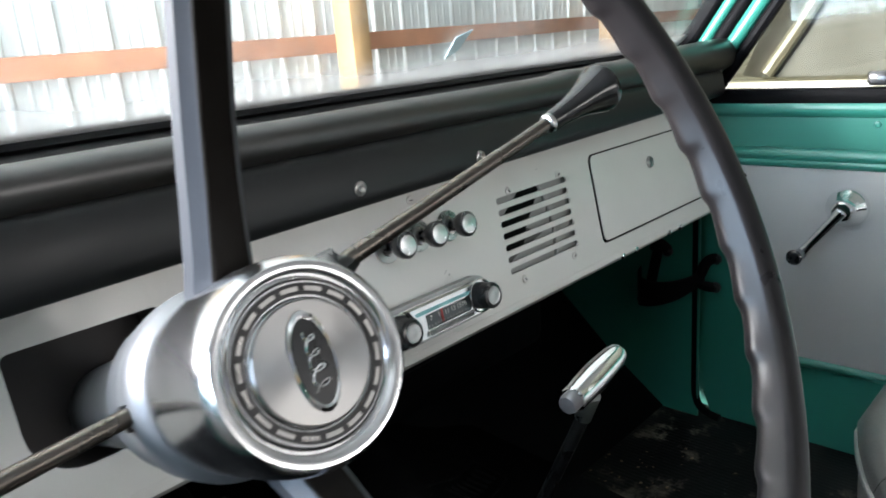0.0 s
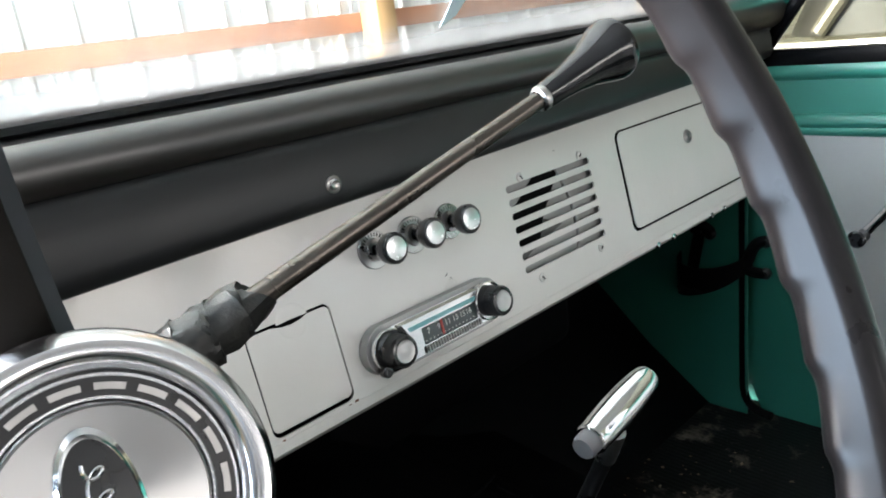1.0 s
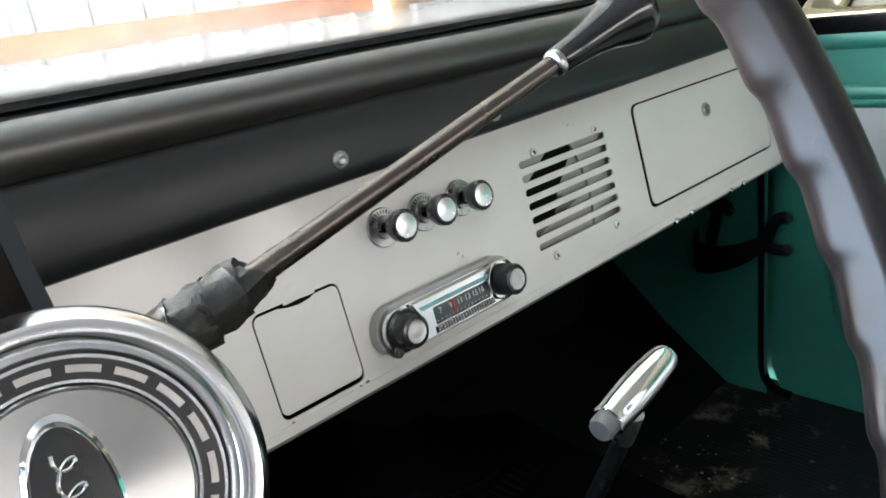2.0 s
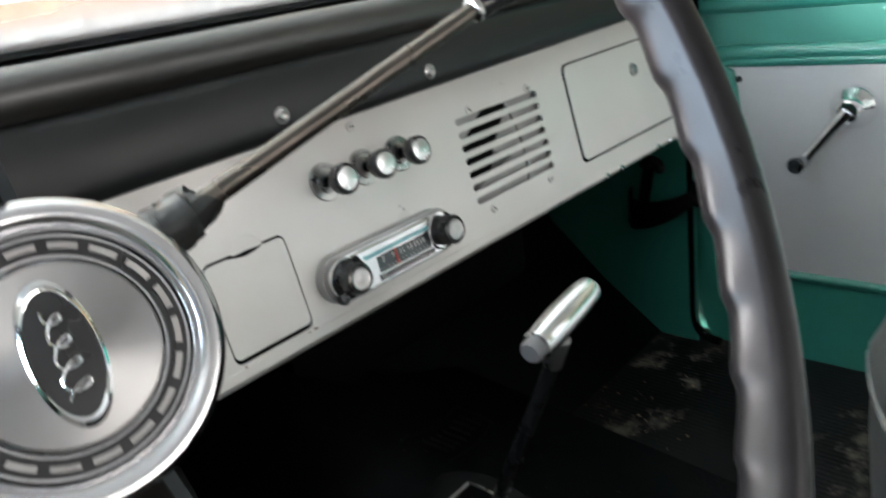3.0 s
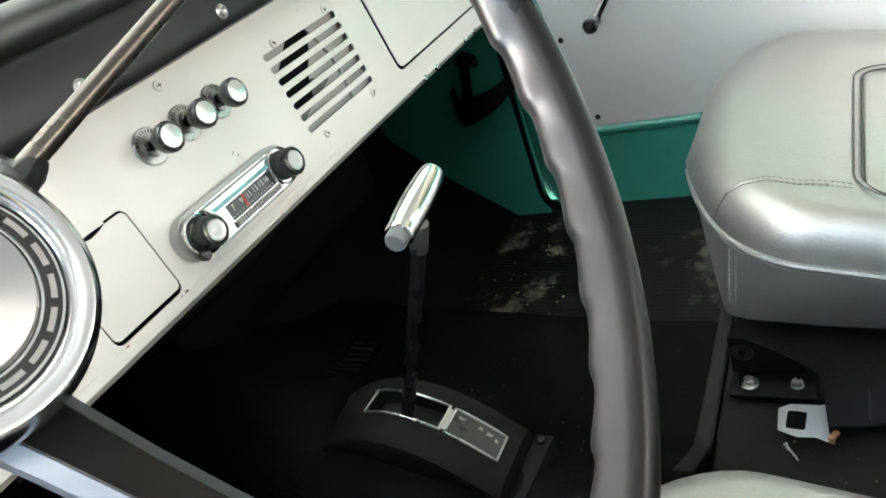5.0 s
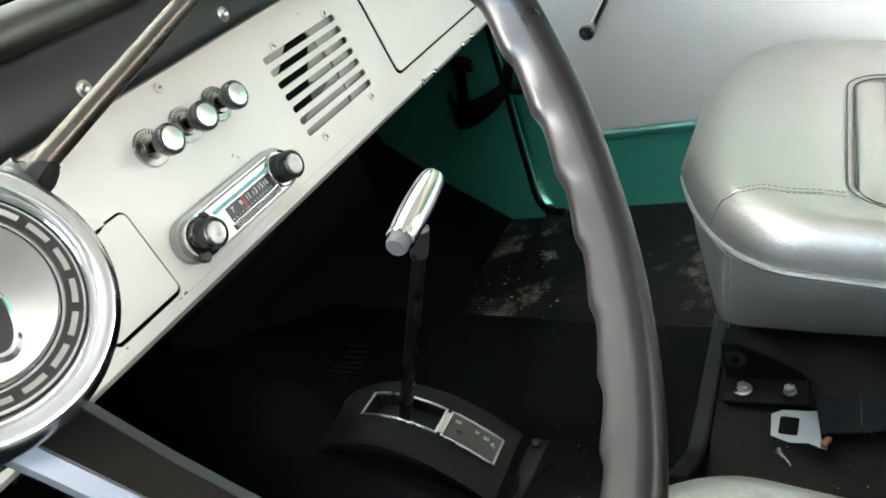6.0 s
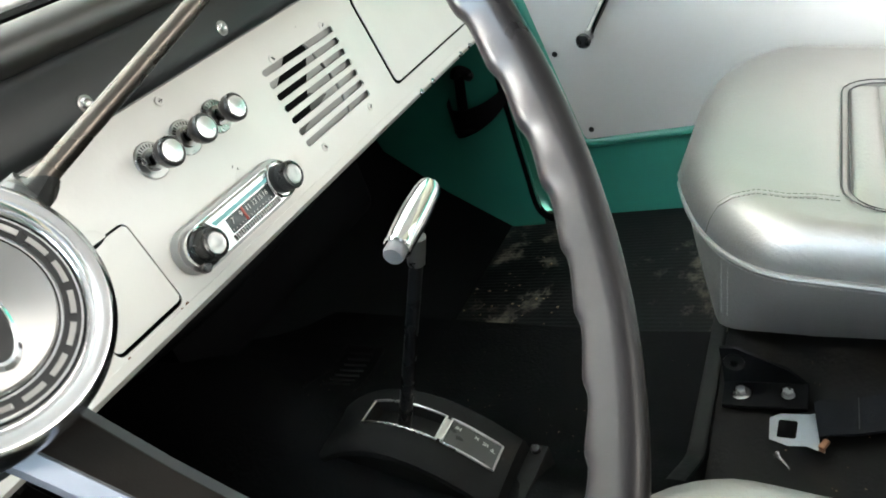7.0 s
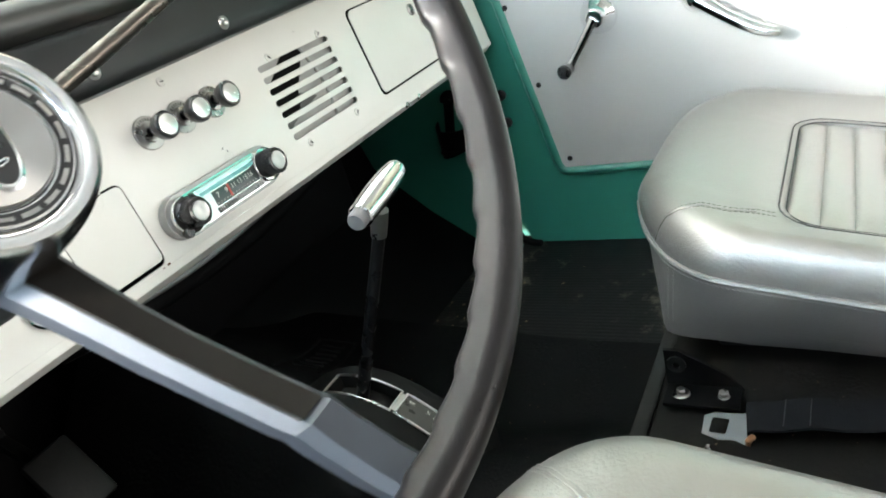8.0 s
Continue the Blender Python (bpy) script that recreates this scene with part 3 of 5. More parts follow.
# roof, bonnet and body round the camera
bm = block((1.62, 1.85, 0.04), pose(-0.2, -1.17, 1.44), 0.015)
structure("roof", bm, M_LINER, "unseen hard top added above the seats, its grey set for bounce light", "roof")
bm = prism([(0.10, 0.872), (0.10, 0.888), (0.14, 0.890), (0.30, 0.862), (0.46, 0.80), (0.46, 0.78), (0.30, 0.84)], -0.95, 0.60)
structure("cowl", bm, M_GREEN, "green cowl panel below the windscreen", "panel")
bm = plate([(0.46, -0.1), (0.46, 0.83), (-2.1, 0.83), (-2.1, -0.1)], [], basis((0.60, 0, 0), (0, 1, 0), (0, 0, 1), (1, 0, 0)), 0.01)
structure("wall_right_skin", bm, M_GREEN, "green outer skin of the passenger side", "wall", False)
bm = plate([(0.46, -0.1), (0.46, 0.83), (-2.1, 0.83), (-2.1, -0.1)], [], basis((-0.985, 0, 0), (0, 1, 0), (0, 0, 1), (1, 0, 0)), 0.01)
structure("wall_left_skin", bm, M_GREEN, "green outer skin of the driver's side", "wall", False)
bm = block((1.56, 2.7, 0.02), pose(-0.19, -0.80, 0.20), 0)
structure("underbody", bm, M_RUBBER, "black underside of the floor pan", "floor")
bm = block((1.50, 1.25, 0.03), pose(-0.2, 0.95, 0.77), 0.012)
structure("bonnet", bm, M_GREEN, "flat green bonnet beyond the windscreen", "bonnet")
bm = plate([(-0.97, -0.1), (0.57, -0.1), (0.57, 1.44), (-0.97, 1.44)], [[(-0.80, 0.86), (0.40, 0.86), (0.40, 1.34), (-0.80, 1.34)]], basis((0, -2.1, 0), (1, 0, 0), (0, 0, 1), (0, -1, 0)), 0.035)
structure("wall_back", bm, M_LINER, "unseen rear panel added to the hard top, its grey set for bounce light", "wall")
bm = plate([(-1.0, -0.1), (-2.1, -0.1), (-2.1, 1.44), (-1.02, 1.44), (-1.0, 0.9)], [[(-1.12, 0.88), (-2.0, 0.88), (-2.0, 1.34), (-1.12, 1.34)]], basis((0.57, 0, 0), (0, 1, 0), (0, 0, 1), (1, 0, 0)), 0.035)
structure("wall_right_side", bm, M_LINER, "unseen body side added with a side window behind the door, grey set for reflections", "wall", False)
bm = plate([(-1.0, -0.1), (-2.1, -0.1), (-2.1, 1.44), (-1.02, 1.44), (-1.0, 0.9)], [[(-1.12, 0.88), (-2.0, 0.88), (-2.0, 1.34), (-1.12, 1.34)]], basis((-0.93, 0, 0), (0, 1, 0), (0, 0, 1), (1, 0, 0)), 0.035)
structure("wall_left_side", bm, M_LINER, "unseen body side added with a side window behind the door opening, grey set for reflections", "wall", False)
bm = plate([(0.40, -0.1), (0.05, -0.1), (0.05, 0.90), (0.40, 0.90)], [], basis((-0.93, 0, 0), (0, 1, 0), (0, 0, 1), (1, 0, 0)), 0.03)
structure("wall_left_kick_panel", bm, M_GREEN, "green driver's kick panel in shade", "panel", False)

# unseen driver's door, added closed so less side light reaches the footwell
bm = plate([(0.05, 0.85), (0.05, 0.26), (-1.0, 0.26), (-1.0, 0.85)], [], basis((-0.925, 0, 0), (0, 1, 0), (0, 0, 1), (1, 0, 0)), 0.05)
left_light_door = tagged(part("door_2", bm, M_GREEN), "green driver's door, unseen, added closed to hold back light from the left", "door", "", "structure")
bm = plate([(-0.02, 0.735), (-0.08, 0.435), (-0.96, 0.435), (-0.96, 0.735)], [], basis((-0.924, 0, 0), (0, 1, 0), (0, 0, 1), (1, 0, 0)), -0.003)
part("door_card", bm, M_PANEL, left_light_door, "white door card")

# ---- dashboard ----
DASH = basis((0, 0, 0.70), (1, 0, 0), (0, 0.187, 0.982), (0, -0.982, 0.187))


def onface(x, z, w=0.0):
    return DASH @ Vector((x, (z - 0.70) / 0.982, w))


def facing(x, z, w=0.0):
    """A frame on the dash face whose z axis points out of it."""
    m = DASH.copy()
    m.translation = onface(x, z, w)
    return m


dash = thing("dashboard", (-0.2, 0.02, 0.70), "off-white painted steel dashboard with slotted vent and glovebox", "dashboard")
holes = []
for i in range(7):
    v = 0.0131 + i * 0.01325
    holes.append(rounded(-0.0205, v - 0.0035, 0.113, v + 0.0035, 0.0034, 4))
GLOVE = (0.166, -0.004, 0.464, 0.112)
ASH = (-0.3115, -0.0185, -0.2385, 0.061)
holes.append(rounded(GLOVE[0], GLOVE[1], GLOVE[2], GLOVE[3], 0.010))
holes.append(rounded(ASH[0], ASH[1], ASH[2], ASH[3], 0.007))


def recess_outline(g):
    """The opening for the column: square above, with wide round corners below; g is added all round."""
    pts = []
    for cx, cy, r, a in ((-0.412, 0.094, 0.006, 0), (-0.507, 0.094, 0.006, 90), (-0.478, 0.046, 0.035, 180), (-0.441, 0.046, 0.035, 270)):
        for i in range(7):
            t = radians(a + 15 * i)
            pts.append((cx + (r + g) * math.cos(t), cy + (r + g) * math.sin(t)))
    return pts


holes.append(recess_outline(0.0))
part("face_panel", plate([(-0.92, -0.0215), (0.508, -0.0215), (0.508, 0.150), (-0.92, 0.150)], holes, DASH, 0.0018), M_DASH, dash, "off-white painted steel face", True, 20)
lip = [(0.0006, 0.0), (0.0004, -0.0078), (-0.0002, -0.0086), (-0.0135, -0.0160), (-0.018, -0.0161), (-0.018, -0.0135), (-0.0125, -0.0130), (-0.003, 0.0)]
part("lower_lip", prism([(b - 0.0215, a) for a, b in lip], -0.92, 0.508, None, lambda a, b, s: DASH @ Vector((s, a, b))), M_DASH, dash, "", True, 22)
part("vent_box", block((0.16, 0.115, 0.003), facing(0.046, 0.752, -0.0085), 0.001), M_DUCT, dash, "grey duct behind the slots")
# flat black sheet drawn as the shade deeper inside the duct
part("duct_mouth", plate([(-0.014, 0.028), (0.016, 0.033), (0.030, 0.057), (0.046, 0.072), (0.070, 0.099), (0.034, 0.101), (0.012, 0.086), (-0.014, 0.070)], [], DASH @ pose(0, 0, -0.0056), 0.0010), M_RUBBER, dash, "black sheet painting the shade deep in the duct")
part("duct_flap", plate([(-0.024, 0.014), (-0.024, 0.036), (0.030, 0.052), (0.055, 0.040), (0.000, 0.026)], [], DASH @ pose(0, 0, -0.0062), 0.0008), M_COLUMN, dash, "dull duct flap")
part("duct_wire", tube(bezier(onface(0.06, 0.80, -0.0055), onface(0.075, 0.77, -0.005), onface(0.085, 0.74, -0.005), onface(0.07, 0.70, -0.0055), 8), 0.0022, 8), M_DUCT, dash, "grey wire behind the slots")
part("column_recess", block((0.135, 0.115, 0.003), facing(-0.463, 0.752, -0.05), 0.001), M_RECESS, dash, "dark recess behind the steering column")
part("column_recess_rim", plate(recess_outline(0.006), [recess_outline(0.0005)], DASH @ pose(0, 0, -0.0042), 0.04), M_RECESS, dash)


def lid(name, box, gap, holder, label, r, side=1.6, low=1.0, top=0.7):
    x0, y0, x1, y1 = box
    bm = plate(rounded(x0 + gap * side, y0 + gap * low, x1 - gap * 0.8, y1 - gap * top, r), [], DASH @ pose(0, 0, 0.0006), 0.0012)
    return part(name, bm, M_DASH, holder, label, True, 20)


glove = lid("glovebox_door", GLOVE, 0.0030, dash, "off-white glovebox lid with a small chrome lock", 0.009)
part("glovebox_lock", lathe([(0.0085, 0), (0.0085, 0.002), (0.0065, 0.0035), (0.0058, 0.0015), (0.003, 0.0012), (0.0025, 0.003), (0, 0.003)], facing(0.315, 0.776, 0.0), 24), M_WORN, glove, "chrome lock")
part("glovebox_shadow_box", block((0.32, 0.135, 0.003), facing(0.315, 0.753, -0.02), 0), M_RUBBER, dash)
ash = lid("ashtray_door", ASH, 0.0021, dash, "off-white hinged ashtray door", 0.005, 0.5, 1.9, 1.0)
part("thumb_gap", plate([(-0.2905, 0.0590), (-0.2830, 0.0570), (-0.2740, 0.0560), (-0.2650, 0.0572), (-0.2585, 0.0594), (-0.2740, 0.0598)], [], DASH @ pose(0, 0, 0.0010), 0.0005), M_RUBBER, ash, "dark finger gap at the top")
for x, z, s in ((-0.2385, 0.6795, 0.0022), (-0.245, 0.6790, 0.0014), (-0.305, 0.6792, 0.0016)):
    part("paint_chip", lathe([(s, 0), (s * 0.6, 0.0003), (0, 0.0003)], facing(x, z, 0.0002), 7, None, (1.0, 0.6)), M_RUST, dash, "rusty paint chip")
part("thumb_notch", lathe([(0.0135, 0.0), (0.0125, 0.0002), (0.0105, 0.0004), (0.0075, 0.0003), (0.004, 0.0001), (0, 0.00005)], facing(-0.272, 0.757, 0.0005), 36), M_DASH, ash)
part("ashtray_shadow_box", block((0.09, 0.10, 0.003), facing(-0.276, 0.722, -0.02), 0), M_RUBBER, dash)
for x, z in ((0.002, 0.7985), (0.098, 0.799), (0.0, 0.6995), (0.1, 0.6995), (-0.144, 0.819)):
    sc = screw(dash, onface(x, z, 0.0), DASH.to_3x3().col[2], 0.0046, "dash_screw", M_DASH)
    part("screw_slot", block((0.0010, 0.0046, 0.0006), facing(x, z, 0.0022) @ pose(0, 0, 0, 0, 0, 40 + 900 * x), 0), M_BLACK, sc)
for x in (0.207, 0.242, 0.337, 0.371):
    screw(dash, onface(x, 0.6705, 0.0), DASH.to_3x3().col[2], 0.004, "lip_screw", M_CHROME)
# padded top
pad = thing("dash_pad", (-0.2, 0.0, 0.86), "black vinyl dashboard pad with a rounded top roll", "dash pad")
prof = [(0.030, 0.823), (0.006, 0.8255), (-0.004, 0.829), (-0.0075, 0.834), (-0.008, 0.842), (-0.0045, 0.878), (0.0, 0.884), (0.0075, 0.888), (0.045, 0.890), (0.045, 0.84)]


def pad_rise(a, b, s):
    """The pad's lower edge climbs towards the passenger."""
    low = max(0.0, min(1.0, (0.872 - b) / 0.035))
    return (s, a, b + low * (0.0008 + 0.0178 * (s + 0.43)))


part("pad_face", prism(prof, -0.92, 0.512, None, pad_rise, 24), M_PAD, pad)


def roll_radius(s):
    """The rolled top is slack and thin on the driver's side and swells towards the passenger's end."""
    f = max(0.0, min(1.0, (s - 0.02) / 0.50))
    return 0.0168 + 0.0072 * f * f * (3 - 2 * f) + 0.0003 * noise.noise(Vector((s * 9, 3.0, 0.0))) + 0.0014 * math.exp(-((s - 0.115) / 0.022) ** 2) + 0.0012 * math.exp(-((s - 0.19) / 0.02) ** 2)


bm = bmesh.new()
rows = []
for i in range(121):
    sx = -0.92 + 1.505 * i / 120
    rr = roll_radius(sx)
    cz = 0.8825 + rr
    ring = [(0.012 + rr * math.cos(radians(q)), cz + rr * math.sin(radians(q))) for q in range(270, 66, -12)] + [(0.046, cz + rr * 0.62), (0.056, cz + rr * 0.2), (0.056, 0.885)]
    rows.append([bm.verts.new((sx, y, z)) for y, z in ring])
for p, q in zip(rows, rows[1:]):
    for i in range(len(p)):
        bm.faces.new((p[i], p[(i + 1) % len(p)], q[(i + 1) % len(p)], q[i]))
bm.faces.new(rows[0])
bm.faces.new(rows[-1])
part("pad_roll", bm, M_ROLL, pad, "", True, 50)
rr = roll_radius(0.585)
part("roll_end", lathe([(rr, 0), (rr * 0.96, 0.004), (rr * 0.80, 0.008), (rr * 0.5, 0.0105), (0.0, 0.0115)], along((0.5845, 0.012, 0.8825 + rr), (1, 0.012, 0.8825 + rr)), 28), M_ROLL, pad)
part("screen_ledge", prism([(0.05, 0.885), (0.05, 0.912), (0.075, 0.916), (0.12, 0.897), (0.14, 0.88)], -0.92, 0.56), M_RUBBER, pad, "black ledge at the foot of the windscreen")
for x in (-0.228, -0.070):
    m = along((x, -0.0072, 0.850), (x, -1, 0.87))
    sc = part("pad_screw", lathe([(0.0066, -0.001), (0.0064, 0.0012), (0.005, 0.0018), (0.0045, 0.0015), (0.003, 0.003), (0.0015, 0.0022), (0, 0.0022)], m, 20), M_WORN, pad, "chrome screw in a cup washer")

# small scratches in the paint
for x, z, a, ln in ((-0.118, 0.741, 35, 0.0035), (-0.114, 0.737, 80, 0.0022), (-0.322, 0.775, 60, 0.002), (0.06, 0.812, 10, 0.0022)):
    part("paint_scratch", block((ln, 0.0005, 0.0004), facing(x, z, 0.0002) @ pose(0, 0, 0, 0, 0, a), 0), M_BLACKPAINT, dash)
part("card_scratch", tube([(DX - 0.0012, -0.520, 0.605), (DX - 0.0012, -0.545, 0.603), (DX - 0.0012, -0.553, 0.600)], 0.0006, 6), M_BLACKPAINT, door)

# ---- dash controls ----
def pull_knob(x, z, reach):
    k = thing("pull_knob", onface(x, z), "black pull knob with a bright metal insert", "knob", "pull knobs on the dashboard")
    m = facing(x, z)
    part("escutcheon", lathe([(0.0158, 0), (0.0158, 0.0016), (0.015, 0.0024), (0.0095, 0.0026), (0.009, 0.006), (0.006, 0.0065), (0.006, 0.002), (0, 0.002)], m, 36), M_WORN, k, "engraved chrome ring")
    bm = bmesh.new()
    for t in range(-5, 6):
        a = radians(90 + t * 13)
        mm = m @ pose(0.0122 * math.cos(a), 0.0122 * math.sin(a), 0.0025, 0, 0, math.degrees(a) - 90)
        block((0.0011, 0.0030, 0.0003), mm, 0, bm)
    part("engraving", bm, M_BLACK, k, "row of dark engraved bars")
    part("shaft", lathe([(0.0042, 0), (0.0042, reach - 0.006)], m, 16), M_BLACK, k)
    part("knob_body", lathe([(0.005, reach - 0.010), (0.0085, reach - 0.009), (0.0118, reach - 0.003), (0.0126, reach), (0.0126, reach + 0.005), (0.0112, reach + 0.0065), (0.0100, reach + 0.006), (0, reach + 0.006)], m, 36), M_BLACK, k)
    part("insert", lathe([(0.0096, reach + 0.0055), (0.0094, reach + 0.0068), (0.005, reach + 0.0074), (0, reach + 0.0076)], m, 32), M_KNOBFACE, k, "bright spun metal insert")
    return k


for x in (-0.185, -0.143, -0.101):
    pull_knob(x, 0.784, 0.024)

# ignition lock
key = thing("ignition_lock", onface(-0.352, 0.707), "round chrome ignition lock in the dashboard", "lock")
m = facing(-0.352, 0.707)
part("bezel", lathe([(0.0165, 0), (0.0165, 0.004), (0.0150, 0.006), (0.0115, 0.0065), (0.0110, 0.003), (0, 0.003)], m, 36), M_CHROME, key)
part("barrel", lathe([(0.0095, 0.002), (0.0092, 0.0055), (0.008, 0.0065), (0, 0.0066)], m, 28), M_WORN, key)
part("keyhole", block((0.0018, 0.008, 0.0006), m @ pose(0, 0, 0.0068, 0, 0, 15), 0), M_BLACK, key)

# radio
radio = thing("radio", onface(-0.136, 0.7035), "old push-through dash radio with chrome face and two black knobs", "radio")
RV = 0.0085
m = facing(0, 0.70)


def pill(x0, x1, r, seg=14):
    pts = [(x1 + r * math.cos(radians(a)), RV + r * math.sin(radians(a))) for a in [-90 + 180 * i / seg for i in range(seg + 1)]]
    return pts + [(x0 + r * math.cos(radians(a)), RV + r * math.sin(radians(a))) for a in [90 + 180 * i / seg for i in range(seg + 1)]]


KX = (-0.2048, -0.0906)
part("backing_plate", plate(pill(KX[0], KX[1], 0.0205), [], m @ pose(0, 0, 0.0105), 0.0105), M_RADIOBACK, radio, "grey metal surround")
part("bezel", plate(pill(KX[0] + 0.001, KX[1] - 0.001, 0.0172), [], m @ pose(0, 0, 0.0135), 0.004), M_CHROME, radio, "chrome bezel")
for x in KX:
    part("knob_well", lathe([(0.0176, 0.0130), (0.0174, 0.0165), (0.0166, 0.0170), (0.0160, 0.0150), (0.0158, 0.0138), (0, 0.0138)], m @ pose(x, RV, 0), 40), M_CHROME, radio, "chrome ring round the knob")
bz = plate([(-0.1890, RV - 0.0152), (-0.1062, RV - 0.0152), (-0.1095, RV - 0.006), (-0.1095, RV + 0.006), (-0.1030, RV + 0.0152), (-0.1920, RV + 0.0152), (-0.1868, RV + 0.006), (-0.1868, RV - 0.006)], [rounded(-0.1738, RV - 0.0082, -0.1112, RV + 0.0060, 0.0012)], m @ pose(0, 0, 0.0185), 0.006)
part("dial_frame", bz, M_CAP, radio, "chrome dial frame")
part("dial_band", plate([(-0.1850, RV + 0.0074), (-0.1105, RV + 0.0074), (-0.1085, RV + 0.0108), (-0.1868, RV + 0.0108)], [], m @ pose(0, 0, 0.0189), 0.0006), M_TEAL, radio, "teal enamel band")
part("dial_glass", plate(rounded(-0.1745, RV - 0.0088, -0.1105, RV + 0.0066, 0.001), [], m @ pose(0, 0, 0.0165), 0.001), M_DIAL, radio, "dark tuning scale")
bm = bmesh.new()
for i in range(22):
    block((0.0016, 0.0050, 0.0020), m @ pose(-0.1735 + i * 0.00305, RV - 0.0118, 0.0190), 0.0004, bm, 1)
part("grille_ribs", bm, M_WORN, radio, "row of ribs under the dial")
part("grille_groove", plate(rounded(-0.1760, RV - 0.0146, -0.1080, RV - 0.0092, 0.0008), [], m @ pose(0, 0, 0.0188), 0.0004), M_BLACK, radio, "dark groove behind the ribs")


def text(name, words, size, m, material, parent, label=""):
    cu = bpy.data.curves.new(name, "FONT")
    cu.body, cu.size, cu.align_x, cu.align_y, cu.extrude = words, size, "CENTER", "CENTER", 0.0001
    ob = new(name, cu)
    dep = bpy.context.evaluated_depsgraph_get()
    me = bpy.data.meshes.new_from_object(ob.evaluated_get(dep))
    bpy.data.objects.remove(ob)
    bm = bmesh.new()
    bm.from_mesh(me)
    bmesh.ops.transform(bm, matrix=m, verts=bm.verts)
    return part(name, bm, material, parent, label, False)


for words, x in (("7", -0.1655), ("9", -0.1540), ("11", -0.1435), ("13", -0.1345), ("15", -0.1260), ("16", -0.1185)):
    text("dial_number", words, 0.0070, m @ pose(x, RV + 0.0005, 0.0168), M_MARK, radio)
bm = bmesh.new()
for i in range(14):
    block((0.0006, 0.0012, 0.0002), m @ pose(-0.170 + i * 0.0043, RV - 0.0062, 0.0167), 0, bm)
part("dial_marks", bm, M_MARK, radio, "pale dial marks")
part("pointer", block((0.0022, 0.0125, 0.0006), m @ pose(-0.1505, RV - 0.0010, 0.0169), 0), M_RED, radio, "red tuning pointer")
for x in KX:
    km = m @ pose(x, RV, 0)
    base = [(0.0155, 0.0135), (0.0155, 0.0175), (0.0146, 0.019)] if x == KX[0] else [(0.0138, 0.0135), (0.0138, 0.019)]
    kn = part("tuning_knob", lathe(base + [(0.0133, 0.020), (0.0128, 0.0215), (0.0126, 0.031), (0.0120, 0.033), (0.0097, 0.0336), (0.0093, 0.0322), (0, 0.0322)], km, 48), M_BLACK, radio, "black ribbed tuning knob")
    bm = bmesh.new()
    for i in range(40):
        a = 2 * math.pi * i / 40
        block((0.0008, 0.0010, 0.0100), km @ pose(0.0129 * math.cos(a), 0.0129 * math.sin(a), 0.0262, 0, 0, math.degrees(a)), 0, bm)
    part("knob_ribs", bm, M_BLACK, kn)
    part("knob_insert", lathe([(0.0093, 0.0320), (0.0090, 0.0334), (0.0078, 0.0330), (0.003, 0.0338), (0, 0.0339)], km, 32), M_BRUSHED, kn, "spun metal insert")
    if x == KX[0]:
        a = radians(-128)
        part("tone_tab", lathe([(0.0050, 0.0), (0.0050, 0.0045), (0.0042, 0.0056), (0, 0.0058)], km @ pose(0.0172 * math.cos(a), 0.0172 * math.sin(a), 0.0140), 20), M_BLACK, kn)

# ---- steering wheel and column ----
HUB = Vector((-0.4887, -0.2888, 0.8651))
AX = Vector((-0.130, -0.9146, 0.3828)).normalized()
UP = (Vector((0, 0, 1)) - AX * AX.z).normalized()
RT = UP.cross(AX)
W = basis(HUB, RT, UP, AX)
DISH, RIM = 0.0542, 0.1775
wheel = thing("steering_wheel", HUB, "dark grey two-spoke steering wheel with chrome horn cap, turned sideways", "steering wheel")


def wp(r, a, h):
    return W @ Vector((r * math.cos(radians(a)), r * math.sin(radians(a)), h))


RIM_AX = (AX + 0.0182 * RT + 0.0639 * UP).normalized()
RIM_UP = (UP - RIM_AX * UP.dot(RIM_AX)).normalized()
RW = basis(HUB - 0.0030 * RT + 0.0119 * UP + (DISH + 0.0012) * AX, RIM_UP.cross(RIM_AX), RIM_UP, RIM_AX)
bm = bmesh.new()
N, S = 672, 28
TR = 0.0098
FLAT = Vector((-0.951, 0.309))
rings = []
GRIPS = 48
for i in range(N):
    f = (GRIPS * i / N) % 1.0
    dip = math.sin(0.5 * math.pi * f / 0.74) ** 1.6 if f < 0.74 else 0.5 + 0.5 * math.cos(math.pi * (f - 0.74) / 0.26)
    ring = []
    for k in range(S):
        t = 2 * math.pi * k / S
        q = Vector((math.cos(t), math.sin(t)))
        # the moulding is flattened towards the driver's fingers
        over = max(0.0, q.dot(FLAT) - 0.80)
        p = q * TR - FLAT * over * 0.92 * TR
        grip = max(0.0, -q.x * 0.68 - q.y * 0.73) ** 2.2
        p *= 1 - 0.14 * grip * dip
        a = 2 * math.pi * i / N
        ring.append(bm.verts.new(RW @ Vector(((RIM + 0.0048 + p.x) * math.cos(a), (RIM + 0.0048 + p.x) * math.sin(a), p.y))))
    rings.append(ring)
for i in range(N):
    p, q = rings[i], rings[(i + 1) % N]
    for k in range(S):
        bm.faces.new((p[k], p[(k + 1) % S], q[(k + 1) % S], q[k]))
part("rim", bm, M_GRIP, wheel, "dark grey moulded rim with finger grips", True, 60)
